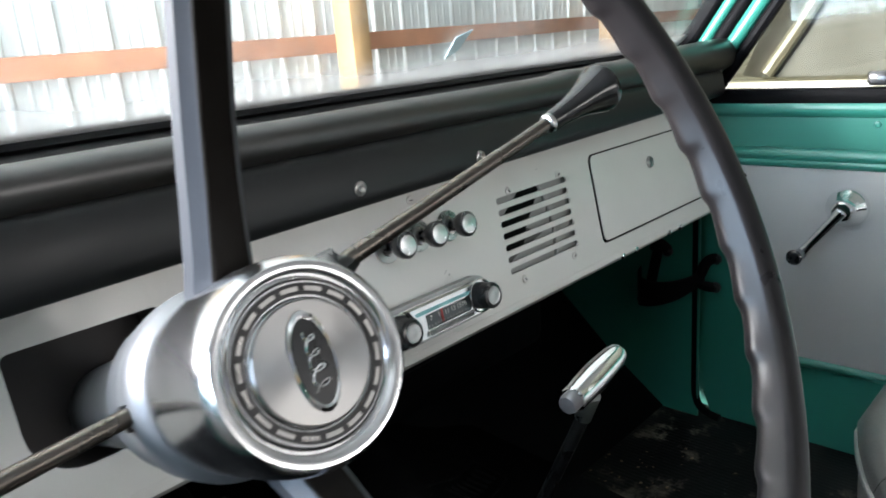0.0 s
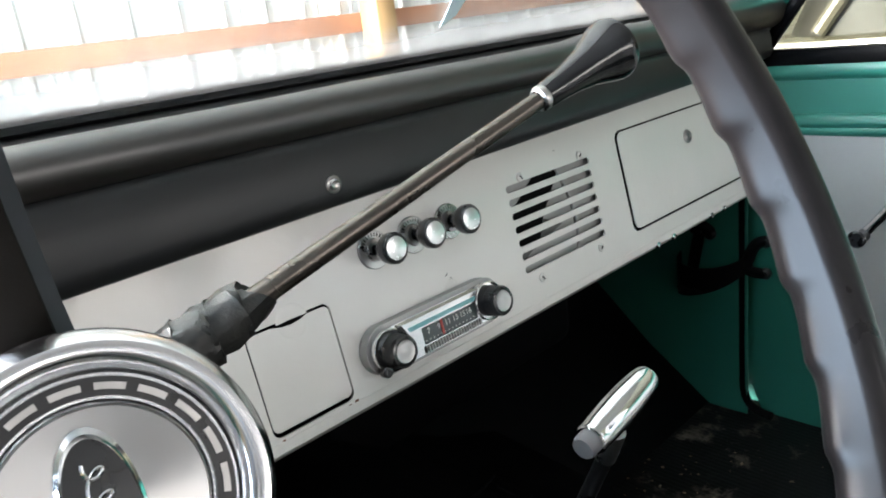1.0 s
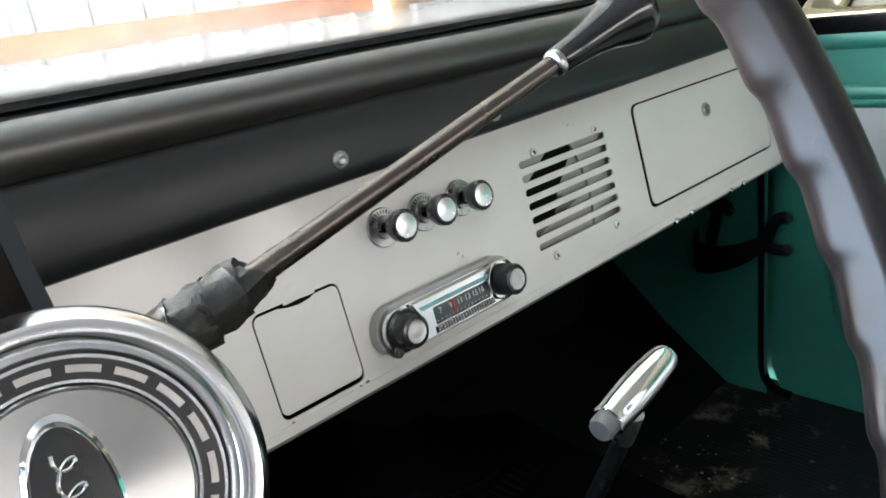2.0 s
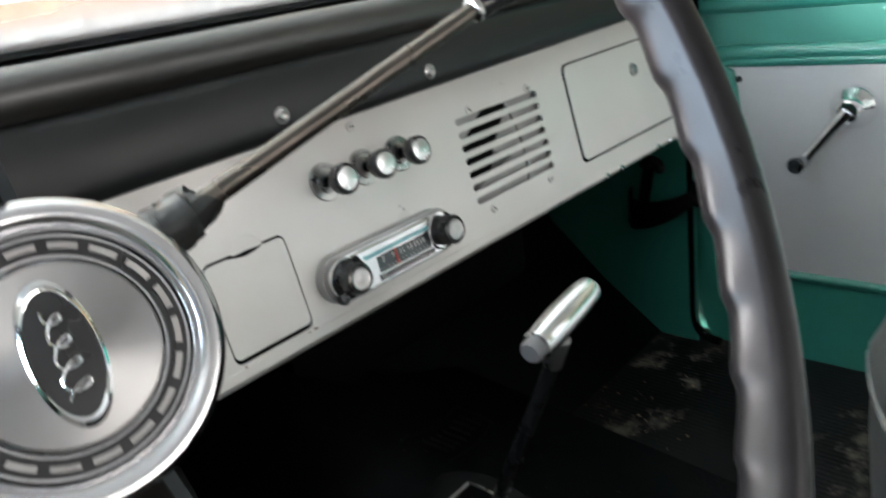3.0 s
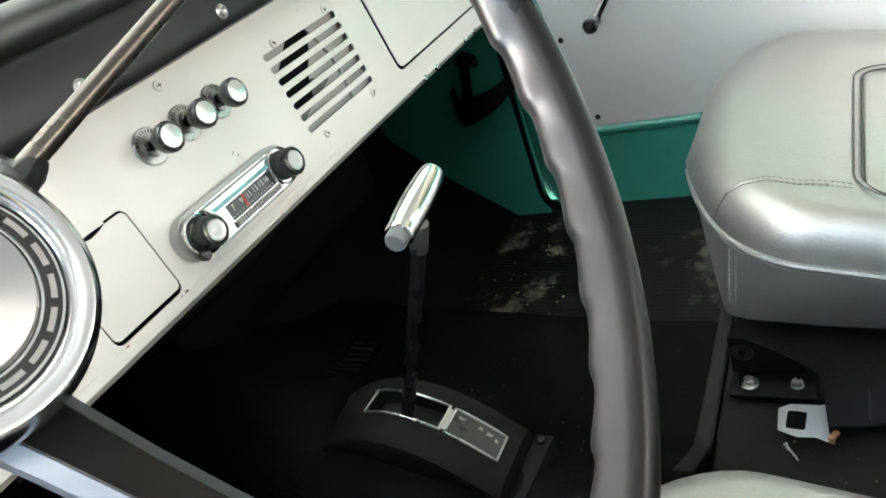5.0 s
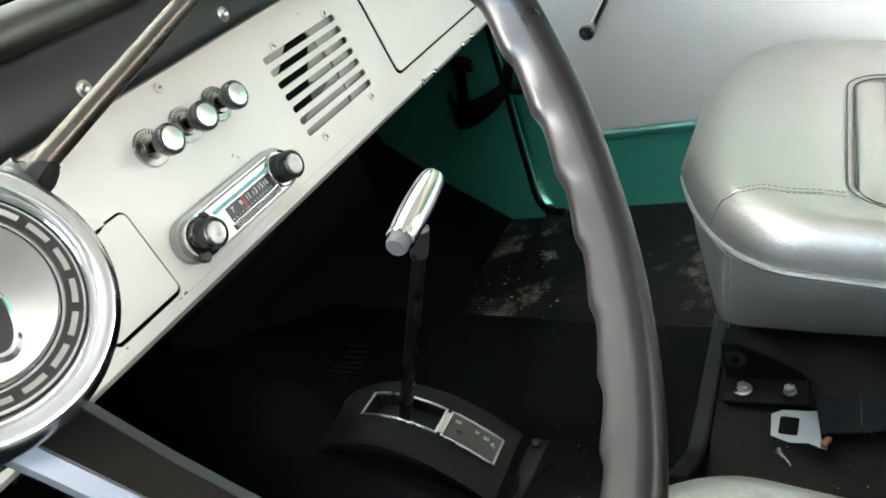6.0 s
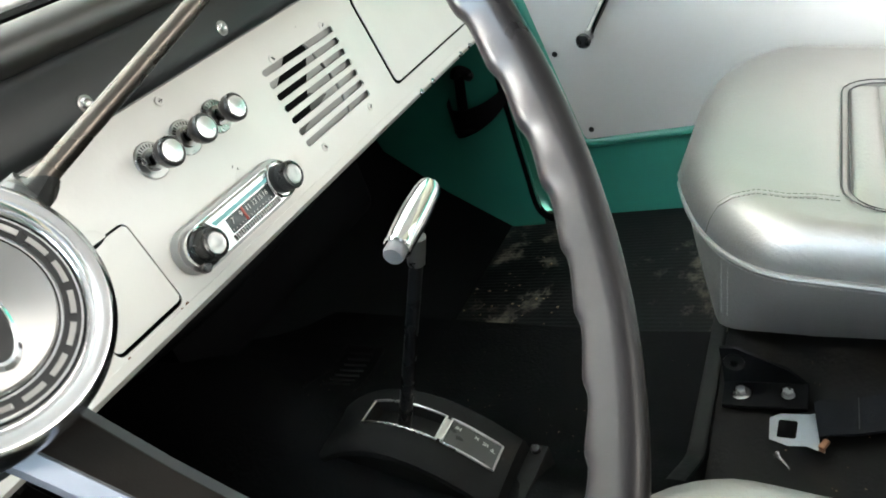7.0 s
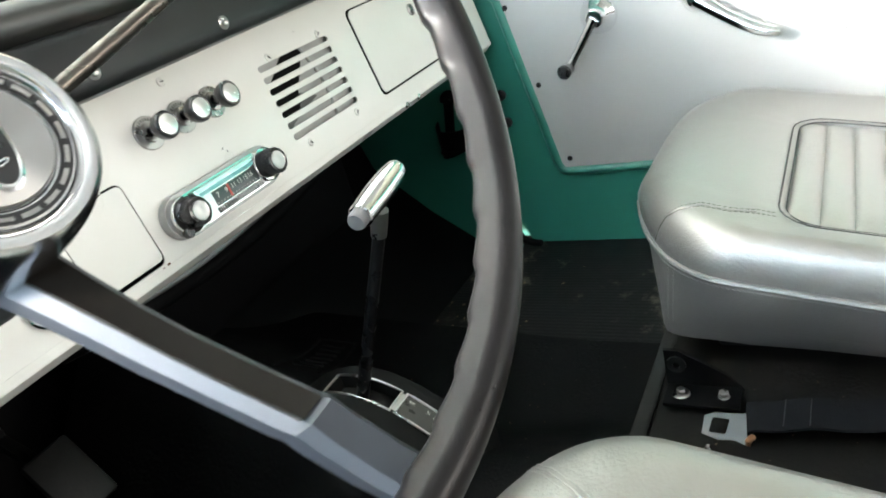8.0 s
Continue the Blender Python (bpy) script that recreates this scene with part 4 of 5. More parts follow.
# hub and horn cap
cap = part("horn_cap", lathe([(0.0380, -0.076), (0.0398, -0.074), (0.0402, -0.060), (0.0402, -0.045), (0.0399, -0.026), (0.0390, -0.010), (0.0375, -0.003), (0.0352, -0.0002), (0.0330, 0.0), (0.0312, -0.0008), (0.0305, -0.0018), (0.0294, -0.0010), (0.0284, -0.0022),
                              (0.0228, -0.0026), (0.0222, -0.0016), (0.0205, -0.0008), (0, -0.0004)], W, 84), M_CAP, wheel, "chrome horn cap with a spun centre")
disc = part("cap_disc", lathe([(0.0218, -0.0012), (0.0212, 0.0002), (0.010, 0.0005), (0, 0.0006)], Matrix(), 60), M_SPUN, cap, "spun aluminium disc")
disc.matrix_basis = W
part("black_ring", lathe([(0.0276, -0.0024), (0.0276, -0.0014), (0.0234, -0.0016), (0.0234, -0.0026)], W, 72), M_BLACK, cap, "black ring")
for i in range(18):
    a = 20 * i
    bm = bmesh.new()
    vs = []
    for t in range(6):
        ang = a + 2.8 + 14.4 * t / 5
        vs.append([bm.verts.new(wp(r, ang, h)) for r, h in ((0.0248, -0.0016), (0.0248, -0.0010), (0.0263, -0.0009), (0.0263, -0.0016))])
    for p, q in zip(vs, vs[1:]):
        for k in range(4):
            bm.faces.new((p[k], p[(k + 1) % 4], q[(k + 1) % 4], q[k]))
    part("ring_dash", bm, M_WORN, cap)
E_W = W @ pose(0, 0, 0.0006, 0, 0, 90)
em = part("emblem", lathe([(0.0083, 0), (0.0083, 0.0008), (0.0076, 0.0014), (0.0071, 0.0010), (0, 0.0010)], E_W, 40, None, (2.15, 1.0)), M_CHROME, cap, "oval chrome and black emblem")
part("emblem_field", lathe([(0.0072, 0.0008), (0.0070, 0.0013), (0, 0.0014)], E_W, 40, None, (2.15, 1.0)), M_BLACK, em, "black oval field")
script = []
for i in range(90):
    f = i / 89
    script.append(E_W @ Vector((0.0105 * (2 * f - 1) + 0.0021 * math.sin(4 * f * 6.283), 0.0027 * (1.15 - 0.5 * f) * math.cos(4 * f * 6.283 + 0.4), 0.0016)))
part("emblem_script", tube(script, 0.00042, 6), M_CHROME, em, "flowing chrome flourish")
part("hub_ring", lathe([(0.036, -0.072), (0.0386, -0.076), (0.0386, -0.082), (0.036, -0.084)], W, 60), M_BLACK, wheel, "dark gap behind the cap")
part("hub_shell", lathe([(0.036, -0.070), (0.0405, -0.0795), (0.0432, -0.083), (0.0440, -0.089), (0.0440, -0.106), (0.0410, -0.114), (0.030, -0.118)], W, 60), M_ALU, wheel, "pale metal hub shell")
part("hub_slot", block((0.004, 0.0115, 0.010), W @ pose(-0.0438, -0.001, -0.0945, 0, 0, 0), 0.0008), M_BLACK, wheel, "dark slot for the signal lever")
# spokes: a metal casting with a black inlay, rising to the rim
for a in (93.5, -81.5):
    # radius, height of the front face, half width in front, half width behind, depth
    st = [(0.036, -0.046, 0.0088, 0.0135, 0.028), (0.050, -0.035, 0.0078, 0.0122, 0.026), (0.070, -0.0195, 0.0066, 0.0110, 0.024), (0.090, -0.003, 0.0062, 0.0104, 0.022), (0.112, 0.018, 0.0062, 0.0100, 0.020), (0.131, 0.0375, 0.0062, 0.0098, 0.020),
          (0.1335, 0.0420, 0.0064, 0.0098, 0.020), (0.142, 0.0455, 0.0066, 0.0096, 0.020)]
    st += [(0.158, 0.0545, 0.0068, 0.0094, 0.018), (0.173, 0.0645, 0.0068, 0.0090, 0.012)] if a < 0 else [(0.165, 0.0490, 0.0068, 0.0094, 0.018), (0.194, 0.0490, 0.0068, 0.0090, 0.012)]
    turn = W @ pose(0, 0, 0, 0, 0, a)

    def skin(stations, section):
        bm = bmesh.new()
        rows = [[bm.verts.new(turn @ Vector((s[0], y, z))) for y, z in section(*s)] for s in stations]
        k = len(rows[0])
        for p, q in zip(rows, rows[1:]):
            for i in range(k):
                bm.faces.new((p[i], p[(i + 1) % k], q[(i + 1) % k], q[i]))
        bm.faces.new(rows[0])
        bm.faces.new(rows[-1])
        return bm

    sp = part("spoke", skin(st, lambda r, h, w, v, t: [(-v * 0.8, h - t), (-v, h - t * 0.8), (-v * 0.98, h - t * 0.3), (-w, h - 0.0012), (-w * 0.9, h), (w * 0.9, h), (w, h - 0.0012), (v * 0.98, h - t * 0.3), (v, h - t * 0.8), (v * 0.8, h - t)]), M_SPOKE, wheel, "grey metal spoke with a dark inlay", True, 28)
    part("inlay", skin(st[:6], lambda r, h, w, v, t: [(-w * 0.92, h - 0.002), (-w * 0.92, h + 0.0010), (-w * 0.84, h + 0.0018), (w * 0.84, h + 0.0018), (w * 0.92, h + 0.0010), (w * 0.92, h - 0.002)]), M_INLAY, sp, "dark textured inlay", True, 25)

column = thing("steering_column", HUB - 0.2 * AX, "dark steering column passing through the dashboard", "steering column")
part("column_tube", lathe([(0.034, -0.104), (0.036, -0.112), (0.036, -0.150), (0.031, -0.156), (0.031, -0.42)], W, 40), M_COLUMN, column, "dull grey column tube")
part("shift_collar", lathe([(0.037, -0.118), (0.041, -0.122), (0.041, -0.150), (0.037, -0.154)], W, 40), M_ALU, column)

# column shift lever with its taped foot and flared knob
lever = thing("shift_lever", (-0.44, -0.17, 0.84), "worn steel column shift lever with taped foot and black flared knob", "shift lever")
foot, tape_top, end, tip = Vector((-0.452, -0.181, 0.838)), Vector((-0.399, -0.1985, 0.8628)), Vector((-0.2512, -0.2222, 0.9128)), Vector((-0.1935, -0.2314, 0.9322))
part("rod", tube([foot, tape_top, tape_top.lerp(end, 0.5), end, end.lerp(tip, 0.3)], [0.0050, 0.0048, 0.0045, 0.0042, 0.004], 18), M_STEEL, lever)
tip = end.lerp(tip, 0.79)
km = along(end, tip)
L = (tip - end).length
part("lever_knob", lathe([(0.0, -0.001), (0.0054, -0.001), (0.0062, 0.001), (0.0068, 0.010), (0.0078, L * 0.40), (0.0098, L * 0.62), (0.0132, L * 0.82), (0.0152, L * 0.94), (0.0155, L), (0.0146, L + 0.0025), (0.010, L + 0.0040), (0, L + 0.0046)], km, 40), M_KNOB, lever, "glossy black flared knob")
part("knob_ferrule", lathe([(0.0046, -0.004), (0.0058, -0.0032), (0.0062, -0.001), (0.0056, 0.0004)], km, 24), M_WORN, lever)
bm = bmesh.new()
tm = along(foot, tape_top)
TL = (tape_top - foot).length
rnd = random.Random(3)
wrap = []
for i in range(30):
    f = i / 29
    base = (0.0138 - 0.006 * f + 0.0018 * ((i * 0.37) % 1)) * min(1.0, 0.62 + 3.2 * (1 - f))
    wrap.append([bm.verts.new(tm @ Vector(((base + rnd.uniform(-0.0012, 0.0012)) * math.cos(t * math.pi / 10), (base + rnd.uniform(-0.0012, 0.0012)) * math.sin(t * math.pi / 10), TL * f + 0.004 * math.sin(t * math.pi / 10 + i)))) for t in range(20)])
for p, q in zip(wrap, wrap[1:]):
    for k in range(20):
        bm.faces.new((p[k], p[(k + 1) % 20], q[(k + 1) % 20], q[k]))
bm.faces.new(wrap[0])
bm.faces.new(wrap[-1])
part("tape_wrap", bm, M_TAPE, lever, "crumpled wrap of black tape")

# turn signal lever
ts = thing("turn_signal_lever", HUB - 0.09 * AX - 0.05 * RT, "thin worn steel turn signal lever on the column", "lever")
a0 = W @ Vector((-0.042, 0.0, -0.090))
a1 = W @ Vector((-0.105, -0.0095, -0.090))
a2 = W @ Vector((-0.200, -0.0215, -0.088))
part("stalk", tube([a0, a1, a2], [0.0040, 0.0045, 0.0055], 14), M_STEEL, ts)

# ---- floor shifter ----
shift = thing("transfer_shifter", (-0.20, -0.11, 0.44), "black floor shifter with a chrome T-handle in a moulded gate", "floor shifter")
SX0, SX1 = -0.226, -0.146
arc = []
for i in range(19):
    f = i / 18
    y = 0.012 - 0.216 * f
    z = 0.425 + 0.092 * math.sin(math.pi * (0.10 + 0.80 * f * 0.96)) ** 0.9 - 0.012 * f * 0.96
    arc.append((y, z))
GX0, GX1 = -0.197, -0.170
SLOT = (-0.080, -0.149)
arc = sorted(arc + [(y, 0.425 + 0.092 * math.sin(math.pi * (0.10 + 0.80 * (0.012 - y) / 0.225)) ** 0.9 - 0.012 * (0.012 - y) / 0.225) for y in SLOT], reverse=True)
bm = bmesh.new()
rows = []
LINES = ((SX0 + 0.007, -0.0125), (SX0, -0.0115), (SX0 + 0.001, -0.006), (SX0 + 0.006, -0.0015), (SX0 + 0.016, 0.0), (GX0, 0.0), (GX1, 0.0), (SX1 - 0.014, 0.0), (SX1 - 0.005, -0.002), (SX1, -0.008), (SX1, -0.014))
for x, dz in LINES:
    rows.append([bm.verts.new((x, y, z + dz)) for y, z in arc])
for j, (p, q) in enumerate(zip(rows, rows[1:])):
    for i in range(len(arc) - 1):
        if LINES[j][0] == GX0 and SLOT[1] - 1e-6 <= arc[i + 1][0] and arc[i][0] <= SLOT[0] + 1e-6:
            continue
        bm.faces.new((p[i], p[i + 1], q[i + 1], q[i]))
for row in (rows[0], rows[-1]):
    lo = [bm.verts.new((row[0].co.x, v.co.y, 0.395)) for v in row]
    for i in range(len(row) - 1):
        bm.faces.new((row[i], row[i + 1], lo[i + 1], lo[i]))
tail = [row[-1] for row in rows]
foot_row = [bm.verts.new((v.co.x, v.co.y - 0.003, 0.395)) for v in tail]
for i in range(len(tail) - 1):
    bm.faces.new((tail[i], tail[i + 1], foot_row[i + 1], foot_row[i]))
part("gate_housing", bm, M_GATE, shift, "black moulded gate housing")


def gate(x, y):
    f = (0.012 - y) / 0.225
    return Vector((x, y, 0.425 + 0.092 * math.sin(math.pi * (0.10 + 0.80 * f)) ** 0.9 - 0.012 * f))


def gate_frame(name, x0, x1, y0, y1, material, lift, label=""):
    pts = []
    for i in range(9):
        pts.append(gate(x0, y0 + (y1 - y0) * i / 8))
    for i in range(9):
        pts.append(gate(x1, y1 + (y0 - y1) * i / 8))
    bm = tube([p + Vector((0, 0, lift)) for p in pts], 0.0013, 8, None, True)
    return part(name, bm, material, shift, label)


gate_frame("slot_trim", GX0, GX1, -0.078, -0.150, M_WORN, 0.0012, "thin chrome slot trim")
gate_frame("label_trim", GX0, GX1, -0.155, -0.195, M_WORN, 0.0012, "thin chrome label trim")
bm = sheet(lambda u, v: gate(GX0 + (GX1 - GX0) * u, SLOT[0] + (SLOT[1] - SLOT[0]) * v) - Vector((0, 0, 0.014)), 2, 10)
for x in (GX0, GX1):
    sheet(lambda u, v: gate(x, SLOT[0] + (SLOT[1] - SLOT[0]) * v) - Vector((0, 0, 0.014 * u)), 1, 10, bm)
for y in SLOT:
    sheet(lambda u, v: gate(GX0 + (GX1 - GX0) * v, y) - Vector((0, 0, 0.014 * u)), 1, 2, bm)
part("slot_well", bm, M_SEAMBAND, shift, "dusty shift slot well")
bm = sheet(lambda u, v: gate(GX0 + 0.002 + (GX1 - GX0 - 0.004) * u, -0.1505 - 0.004 * v) + Vector((0, 0, 0.0012)), 2, 2)
part("slot_divider", bm, M_WORN, shift, "bright divider beside the label")
bm = sheet(lambda u, v: gate(GX0 + (GX1 - GX0) * u, -0.156 - 0.038 * v) + Vector((0, 0, 0.0008)), 2, 10)
part("label_plate", bm, M_PLATE, shift, "grey gate label")


for words, x, y in (("4H", -0.177, -0.162), ("N", -0.177, -0.177), ("2H", -0.178, -0.184), ("4L", -0.180, -0.190)):
    p = gate(x, y)
    t = (gate(x, y - 0.01) - gate(x, y + 0.01)).normalized()
    text("gate_mark", words, 0.0048, basis(p + Vector((0, 0, 0.0014)), t, Vector((1, 0, 0)), t.cross(Vector((1, 0, 0)))), M_MARK, shift)
part("flange", block((0.086, 0.018, 0.040), pose(-0.184, -0.2120, 0.4190, 0, 0, -3), 0.002), M_GATE, shift)
for x in (-0.219, -0.149):
    part("flange_bolt", lathe([(0.0048, 0), (0.0048, 0.003), (0.0036, 0.004), (0, 0.0042)], pose(x, -0.2130, 0.4388), 12), M_BLACKPAINT, shift)
top, low = Vector((-0.186, -0.203, 0.690)), Vector((-0.189, -0.118, 0.505))
part("shaft", tube([top, top.lerp(low, 0.5), low], [0.0053, 0.0057, 0.0064], 14), M_SHAFT, shift, "chipped black shaft")
part("shaft_collar", tube([top + Vector((0, 0, 0.006)), top.lerp(low, 0.09)], [0.0080, 0.0066], 16), M_WORN, shift)
ha, hb2 = Vector((-0.213, -0.2047, 0.7035)), Vector((-0.1415, -0.2005, 0.7125))
hm = along(ha, hb2)
HL = (hb2 - ha).length
th = part("t_handle", lathe([(0.0, 0.0), (0.0092, 0.0), (0.0102, 0.0008), (0.0104, 0.002), (0.0102, 0.0035), (0.0106, 0.010), (0.0114, HL * 0.4), (0.0113, HL * 0.6), (0.0104, HL * 0.85), (0.0094, HL * 0.96), (0.0080, HL), (0, HL + 0.001)], hm, 40), M_CHROME, shift, "chrome barrel T-handle")
part("release_button", lathe([(0.0078, 0.001), (0.0078, -0.0055), (0.0068, -0.0082), (0, -0.0088)], hm, 28), M_GREYBTN, th, "grey release button")

# ---- seats ----
def bucket_seat(x0, x1, insert, label, slide=0.0, corner=25, thread=None, near=(-0.012, 0.044), away=(-0.026, 0.004), lift=0.0, sag=0.0):
    """A cushion with bowed front and sides, a band that tapers to a sharp-cornered base, piping and a pleated insert."""
    front, back, z_low, z_mid, z_top = -0.302 + slide, -0.88 + slide, 0.417 + lift, 0.520 + lift, 0.5665 + lift
    cx, cy, hx, hy = (x0 + x1) / 2, (front + back) / 2, (x1 - x0) / 2, (front - back) / 2
    s = thing("bucket_seat", (cx, cy, 0.375), label, "seat", "front seats")

    def squircle(ax, ay, mx, my, r, n):
        pts = []
        for sx, sy, a in ((1, 1, 0), (-1, 1, 90), (-1, -1, 180), (1, -1, 270)):
            for i in range(n + 1):
                t = radians(a + 90 * i / n)
                pts.append((mx + sx * (ax - r) + r * math.cos(t), my + sy * (ay - r) + r * math.sin(t)))
        return pts

    def outline(grow=0.0, low=0.0):
        """The plan at the piping (low = 0) and at the base (low = 1), seen from above."""
        def side(bend, drop):
            flank = []
            for i in range(17):
                t = i / 16
                px, py = 0.168 * (1 - t) ** 2 + 2 * t * (1 - t) * bend - 0.010 * t * t, -drop * 2 * t * (1 - t) - 0.128 * t * t
                if t < 0.45:
                    q = t / 0.45
                    bx, by = 0.168 - 0.123 * q, -0.004 - 0.034 * q
                elif t < 0.7:
                    q = (t - 0.45) / 0.25
                    bx, by = 0.045 * (1 - q) ** 2 + 2 * q * (1 - q) * 0.029 + 0.030 * q * q, -0.038 * (1 - q) ** 2 - 2 * q * (1 - q) * 0.043 - 0.075 * q * q
                else:
                    q = (t - 0.7) / 0.3
                    bx, by = 0.030 + 0.003 * q, -0.075 - 0.053 * q
                flank.append((px + (bx - px) * low, py + (by - py) * low))
            return flank

        flank, far = side(*near), side(*away)
        tail = []
        wide = -0.012 + 0.046 * low
        for i in range(17):
            t = radians(90 * i / 16)
            tail.append((wide + 0.07 - 0.07 * math.cos(t), back - front + 0.07 - 0.07 * math.sin(t)))
        left = flank + tail
        pts = [(x1 - x, y) for x, y in reversed(far)] + [(x0 + x, y) for x, y in left] + [(x1 - x, y) for x, y in reversed(tail)]
        return [(cx + (x - cx) * (1 + grow / hx), cy + (front + y - cy) * (1 + grow / hy)) for x, y in pts]

    def loft(levels, bm=None):
        bm = bm or bmesh.new()
        rows = []
        for grow, z, low in levels:
            rows.append([bm.verts.new((x, y, z)) for x, y in outline(grow, low)])
        for p, q in zip(rows, rows[1:]):
            for i in range(len(p)):
                bm.faces.new((p[i], p[(i + 1) % len(p)], q[(i + 1) % len(p)], q[i]))
        return bm, rows

    bm, rows = loft([(-0.008, z_low, 1), (-0.001, z_low + 0.002, 1), (0.0, z_low + 0.006, 0.97), (0.0, z_low + 0.035, 0.62), (-0.001, z_mid - 0.03, 0.24), (-0.001, z_mid, 0)])
    bm.faces.new(rows[0])
    part("side_band", bm, M_SEAT, s, "silver vinyl side band")
    ix0, ix1, iy0, iy1 = insert[0], insert[1], back + 0.02, front - 0.168
    inner = squircle((ix1 - ix0) / 2, (iy1 - iy0) / 2, (ix0 + ix1) / 2, (iy0 + iy1) / 2, 0.034, 16)
    PROFILE = [(0.0, z_mid), (-0.02, z_mid + 0.010), (0.02, z_mid + 0.024), (0.09, z_mid + 0.038), (0.2, z_mid + 0.047), (0.36, z_mid + 0.052), (0.55, z_top + 0.001), (0.75, z_top + 0.002), (0.92, z_top), (1.0, z_top - 0.0015), (1.01, z_top - 0.02)]

    def crown(p, q, f, z):
        x, y = p[0] + (q[0] - p[0]) * f, p[1] + (q[1] - p[1]) * f
        soft = max(0.0, min(1.0, f * 8))
        z += (0.0012 * noise.noise(Vector((p[0] * 22, p[1] * 22, f * 5))) + 0.0007 * noise.noise(Vector((x * 60, y * 60, 1.0)))) * soft
        # the vinyl is drawn down in folds at the insert's front corners
        for ex, way in ((ix0, -1), (ix1, 1)):
            dx, dy = x - ex, y - iy1
            z -= 0.0036 * math.exp(-((dx - way * 0.012) / 0.020) ** 2 - ((dy - 0.002) / 0.022) ** 2) * soft
        return Vector((x, y, z))

    outer = outline(0.0)
    bm = bmesh.new()
    rows = [[bm.verts.new(crown(p, q, f, z)) for p, q in zip(outer, inner)] for f, z in PROFILE]
    for p, q in zip(rows, rows[1:]):
        for i in range(len(p)):
            bm.faces.new((p[i], p[(i + 1) % len(p)], q[(i + 1) % len(p)], q[i]))
    part("bolster", bm, M_SEAT, s, "silver vinyl bolster", True, 80)
    bm = bmesh.new()
    tube([(x, y, z_mid) for x, y in outline(0.0015)], 0.0036, 8, bm, True)
    part("piping", bm, M_PIPING, s, "silver piping")
    for out, drop in ((0.0, 0.0018), (0.0065, -0.0002)):
        bm = bmesh.new()
        tube([(x, y, z_top - drop) for x, y in rounded(ix0 - out, iy0 - out, ix1 + out, iy1 + out, 0.034 + out)], 0.0008, 8, bm, True)
        part("insert_seam", bm, M_SEAM, s, "dark double seam round the insert")
    n = 13
    for i in range(n):
        ya = iy1 - (iy1 - iy0) * i / n
        yb = iy1 - (iy1 - iy0) * (i + 1) / n

        def pleat(u, v, ya=ya, yb=yb):
            x = ix0 + 0.003 + (ix1 - ix0 - 0.006) * u
            y = ya + (yb - ya) * v
            return (x, y, z_top - 0.006 + 0.0065 * (math.sin(math.pi * v) ** 0.6) * min(1, 12 * min(u, 1 - u) + 0.25))
        part("pleat", sheet(pleat, 14, 9), M_SEAT, s)
    # double stitching at the front corners, from the bolster's edge to the insert
    for k in (corner,):
        for off in (-0.0040, 0.0040):
            a, b = outer[k], inner[k]
            sx, sy = a[1] - b[1], b[0] - a[0]
            ln = math.hypot(sx, sy)
            pts = []
            for (f0, za), (f1, zb) in zip(PROFILE[1:8], PROFILE[2:9]):
                for t in range(5):
                    v = crown(a, b, f0 + (f1 - f0) * t / 5, za + (zb - za) * t / 5)
                    pts.append(v + Vector((sx / ln * off, sy / ln * off, 0.0009)))
            bm = bmesh.new()
            for p, q in zip(pts, pts[1:]):
                tube([p.lerp(q, 0.10), p.lerp(q, 0.75)], 0.00032, 5, bm)
            part("stitching", bm, thread or M_SEAM, s, "double stitching at the corner")
        a, b = outer[k], inner[k]
        part("corner_seam", tube([crown(a, b, f, z + 0.0003) for f, z in PROFILE[2:8]], 0.0009, 6), M_SEAT, s)
    for z, g in ((z_mid - 0.009, 0.0006),):
        bm = bmesh.new()
        o = outline(g, 0.07)
        for p, q in zip(o, o[1:] + o[:1]):
            d = math.hypot(p[0] - q[0], p[1] - q[1])
            k = max(1, int(d / 0.004))
            for i in range(k):
                f0, f1 = (i + 0.15) / k, (i + 0.75) / k
                tube([(p[0] + (q[0] - p[0]) * f0, p[1] + (q[1] - p[1]) * f0, z), (p[0] + (q[0] - p[0]) * f1, p[1] + (q[1] - p[1]) * f1, z)], 0.00045, 4, bm)
        part("piping_stitching", bm, M_THREAD, s)
    for k in (7 if corner < 17 else 26,):
        for dk in (-0.0045, 0.0045):
            bm = bmesh.new()
            o, a = outline(0.0008, 0.12), outline(0.0008, 0.85)
            tx, ty = o[k + 1][0] - o[k][0], o[k + 1][1] - o[k][1]
            tl = math.hypot(tx, ty)
            for i in range(13):
                f0, f1 = i / 13, (i + 0.6) / 13
                pts = [(o[k][0] * (1 - f) + a[k][0] * f + tx / tl * dk, o[k][1] * (1 - f) + a[k][1] * f + ty / tl * dk, z_mid - 0.012 + (z_low + 0.02 - z_mid + 0.012) * f) for f in (f0, f1)]
                tube(pts, 0.0005, 5, bm)
            part("corner_stitching", bm, M_THREAD, s)
    # the whole cushion leans back from its front edge
    for piece in s.children:
        for v in piece.data.vertices:
            back_of_edge = front - 0.070 - v.co.y
            v.co.z -= sag * (v.co.x - x0 - 0.06)
            v.co.z = max(0.386, v.co.z - 0.21 * (back_of_edge + math.sqrt(back_of_edge ** 2 + 0.003)) / 2)
    bm = block((x1 - x0 - 0.14, 0.40, 0.016), pose(cx, cy, 0.384), 0.003)
    part("seat_frame", bm, M_BLACKPAINT, s, "black steel seat frame")
    return s


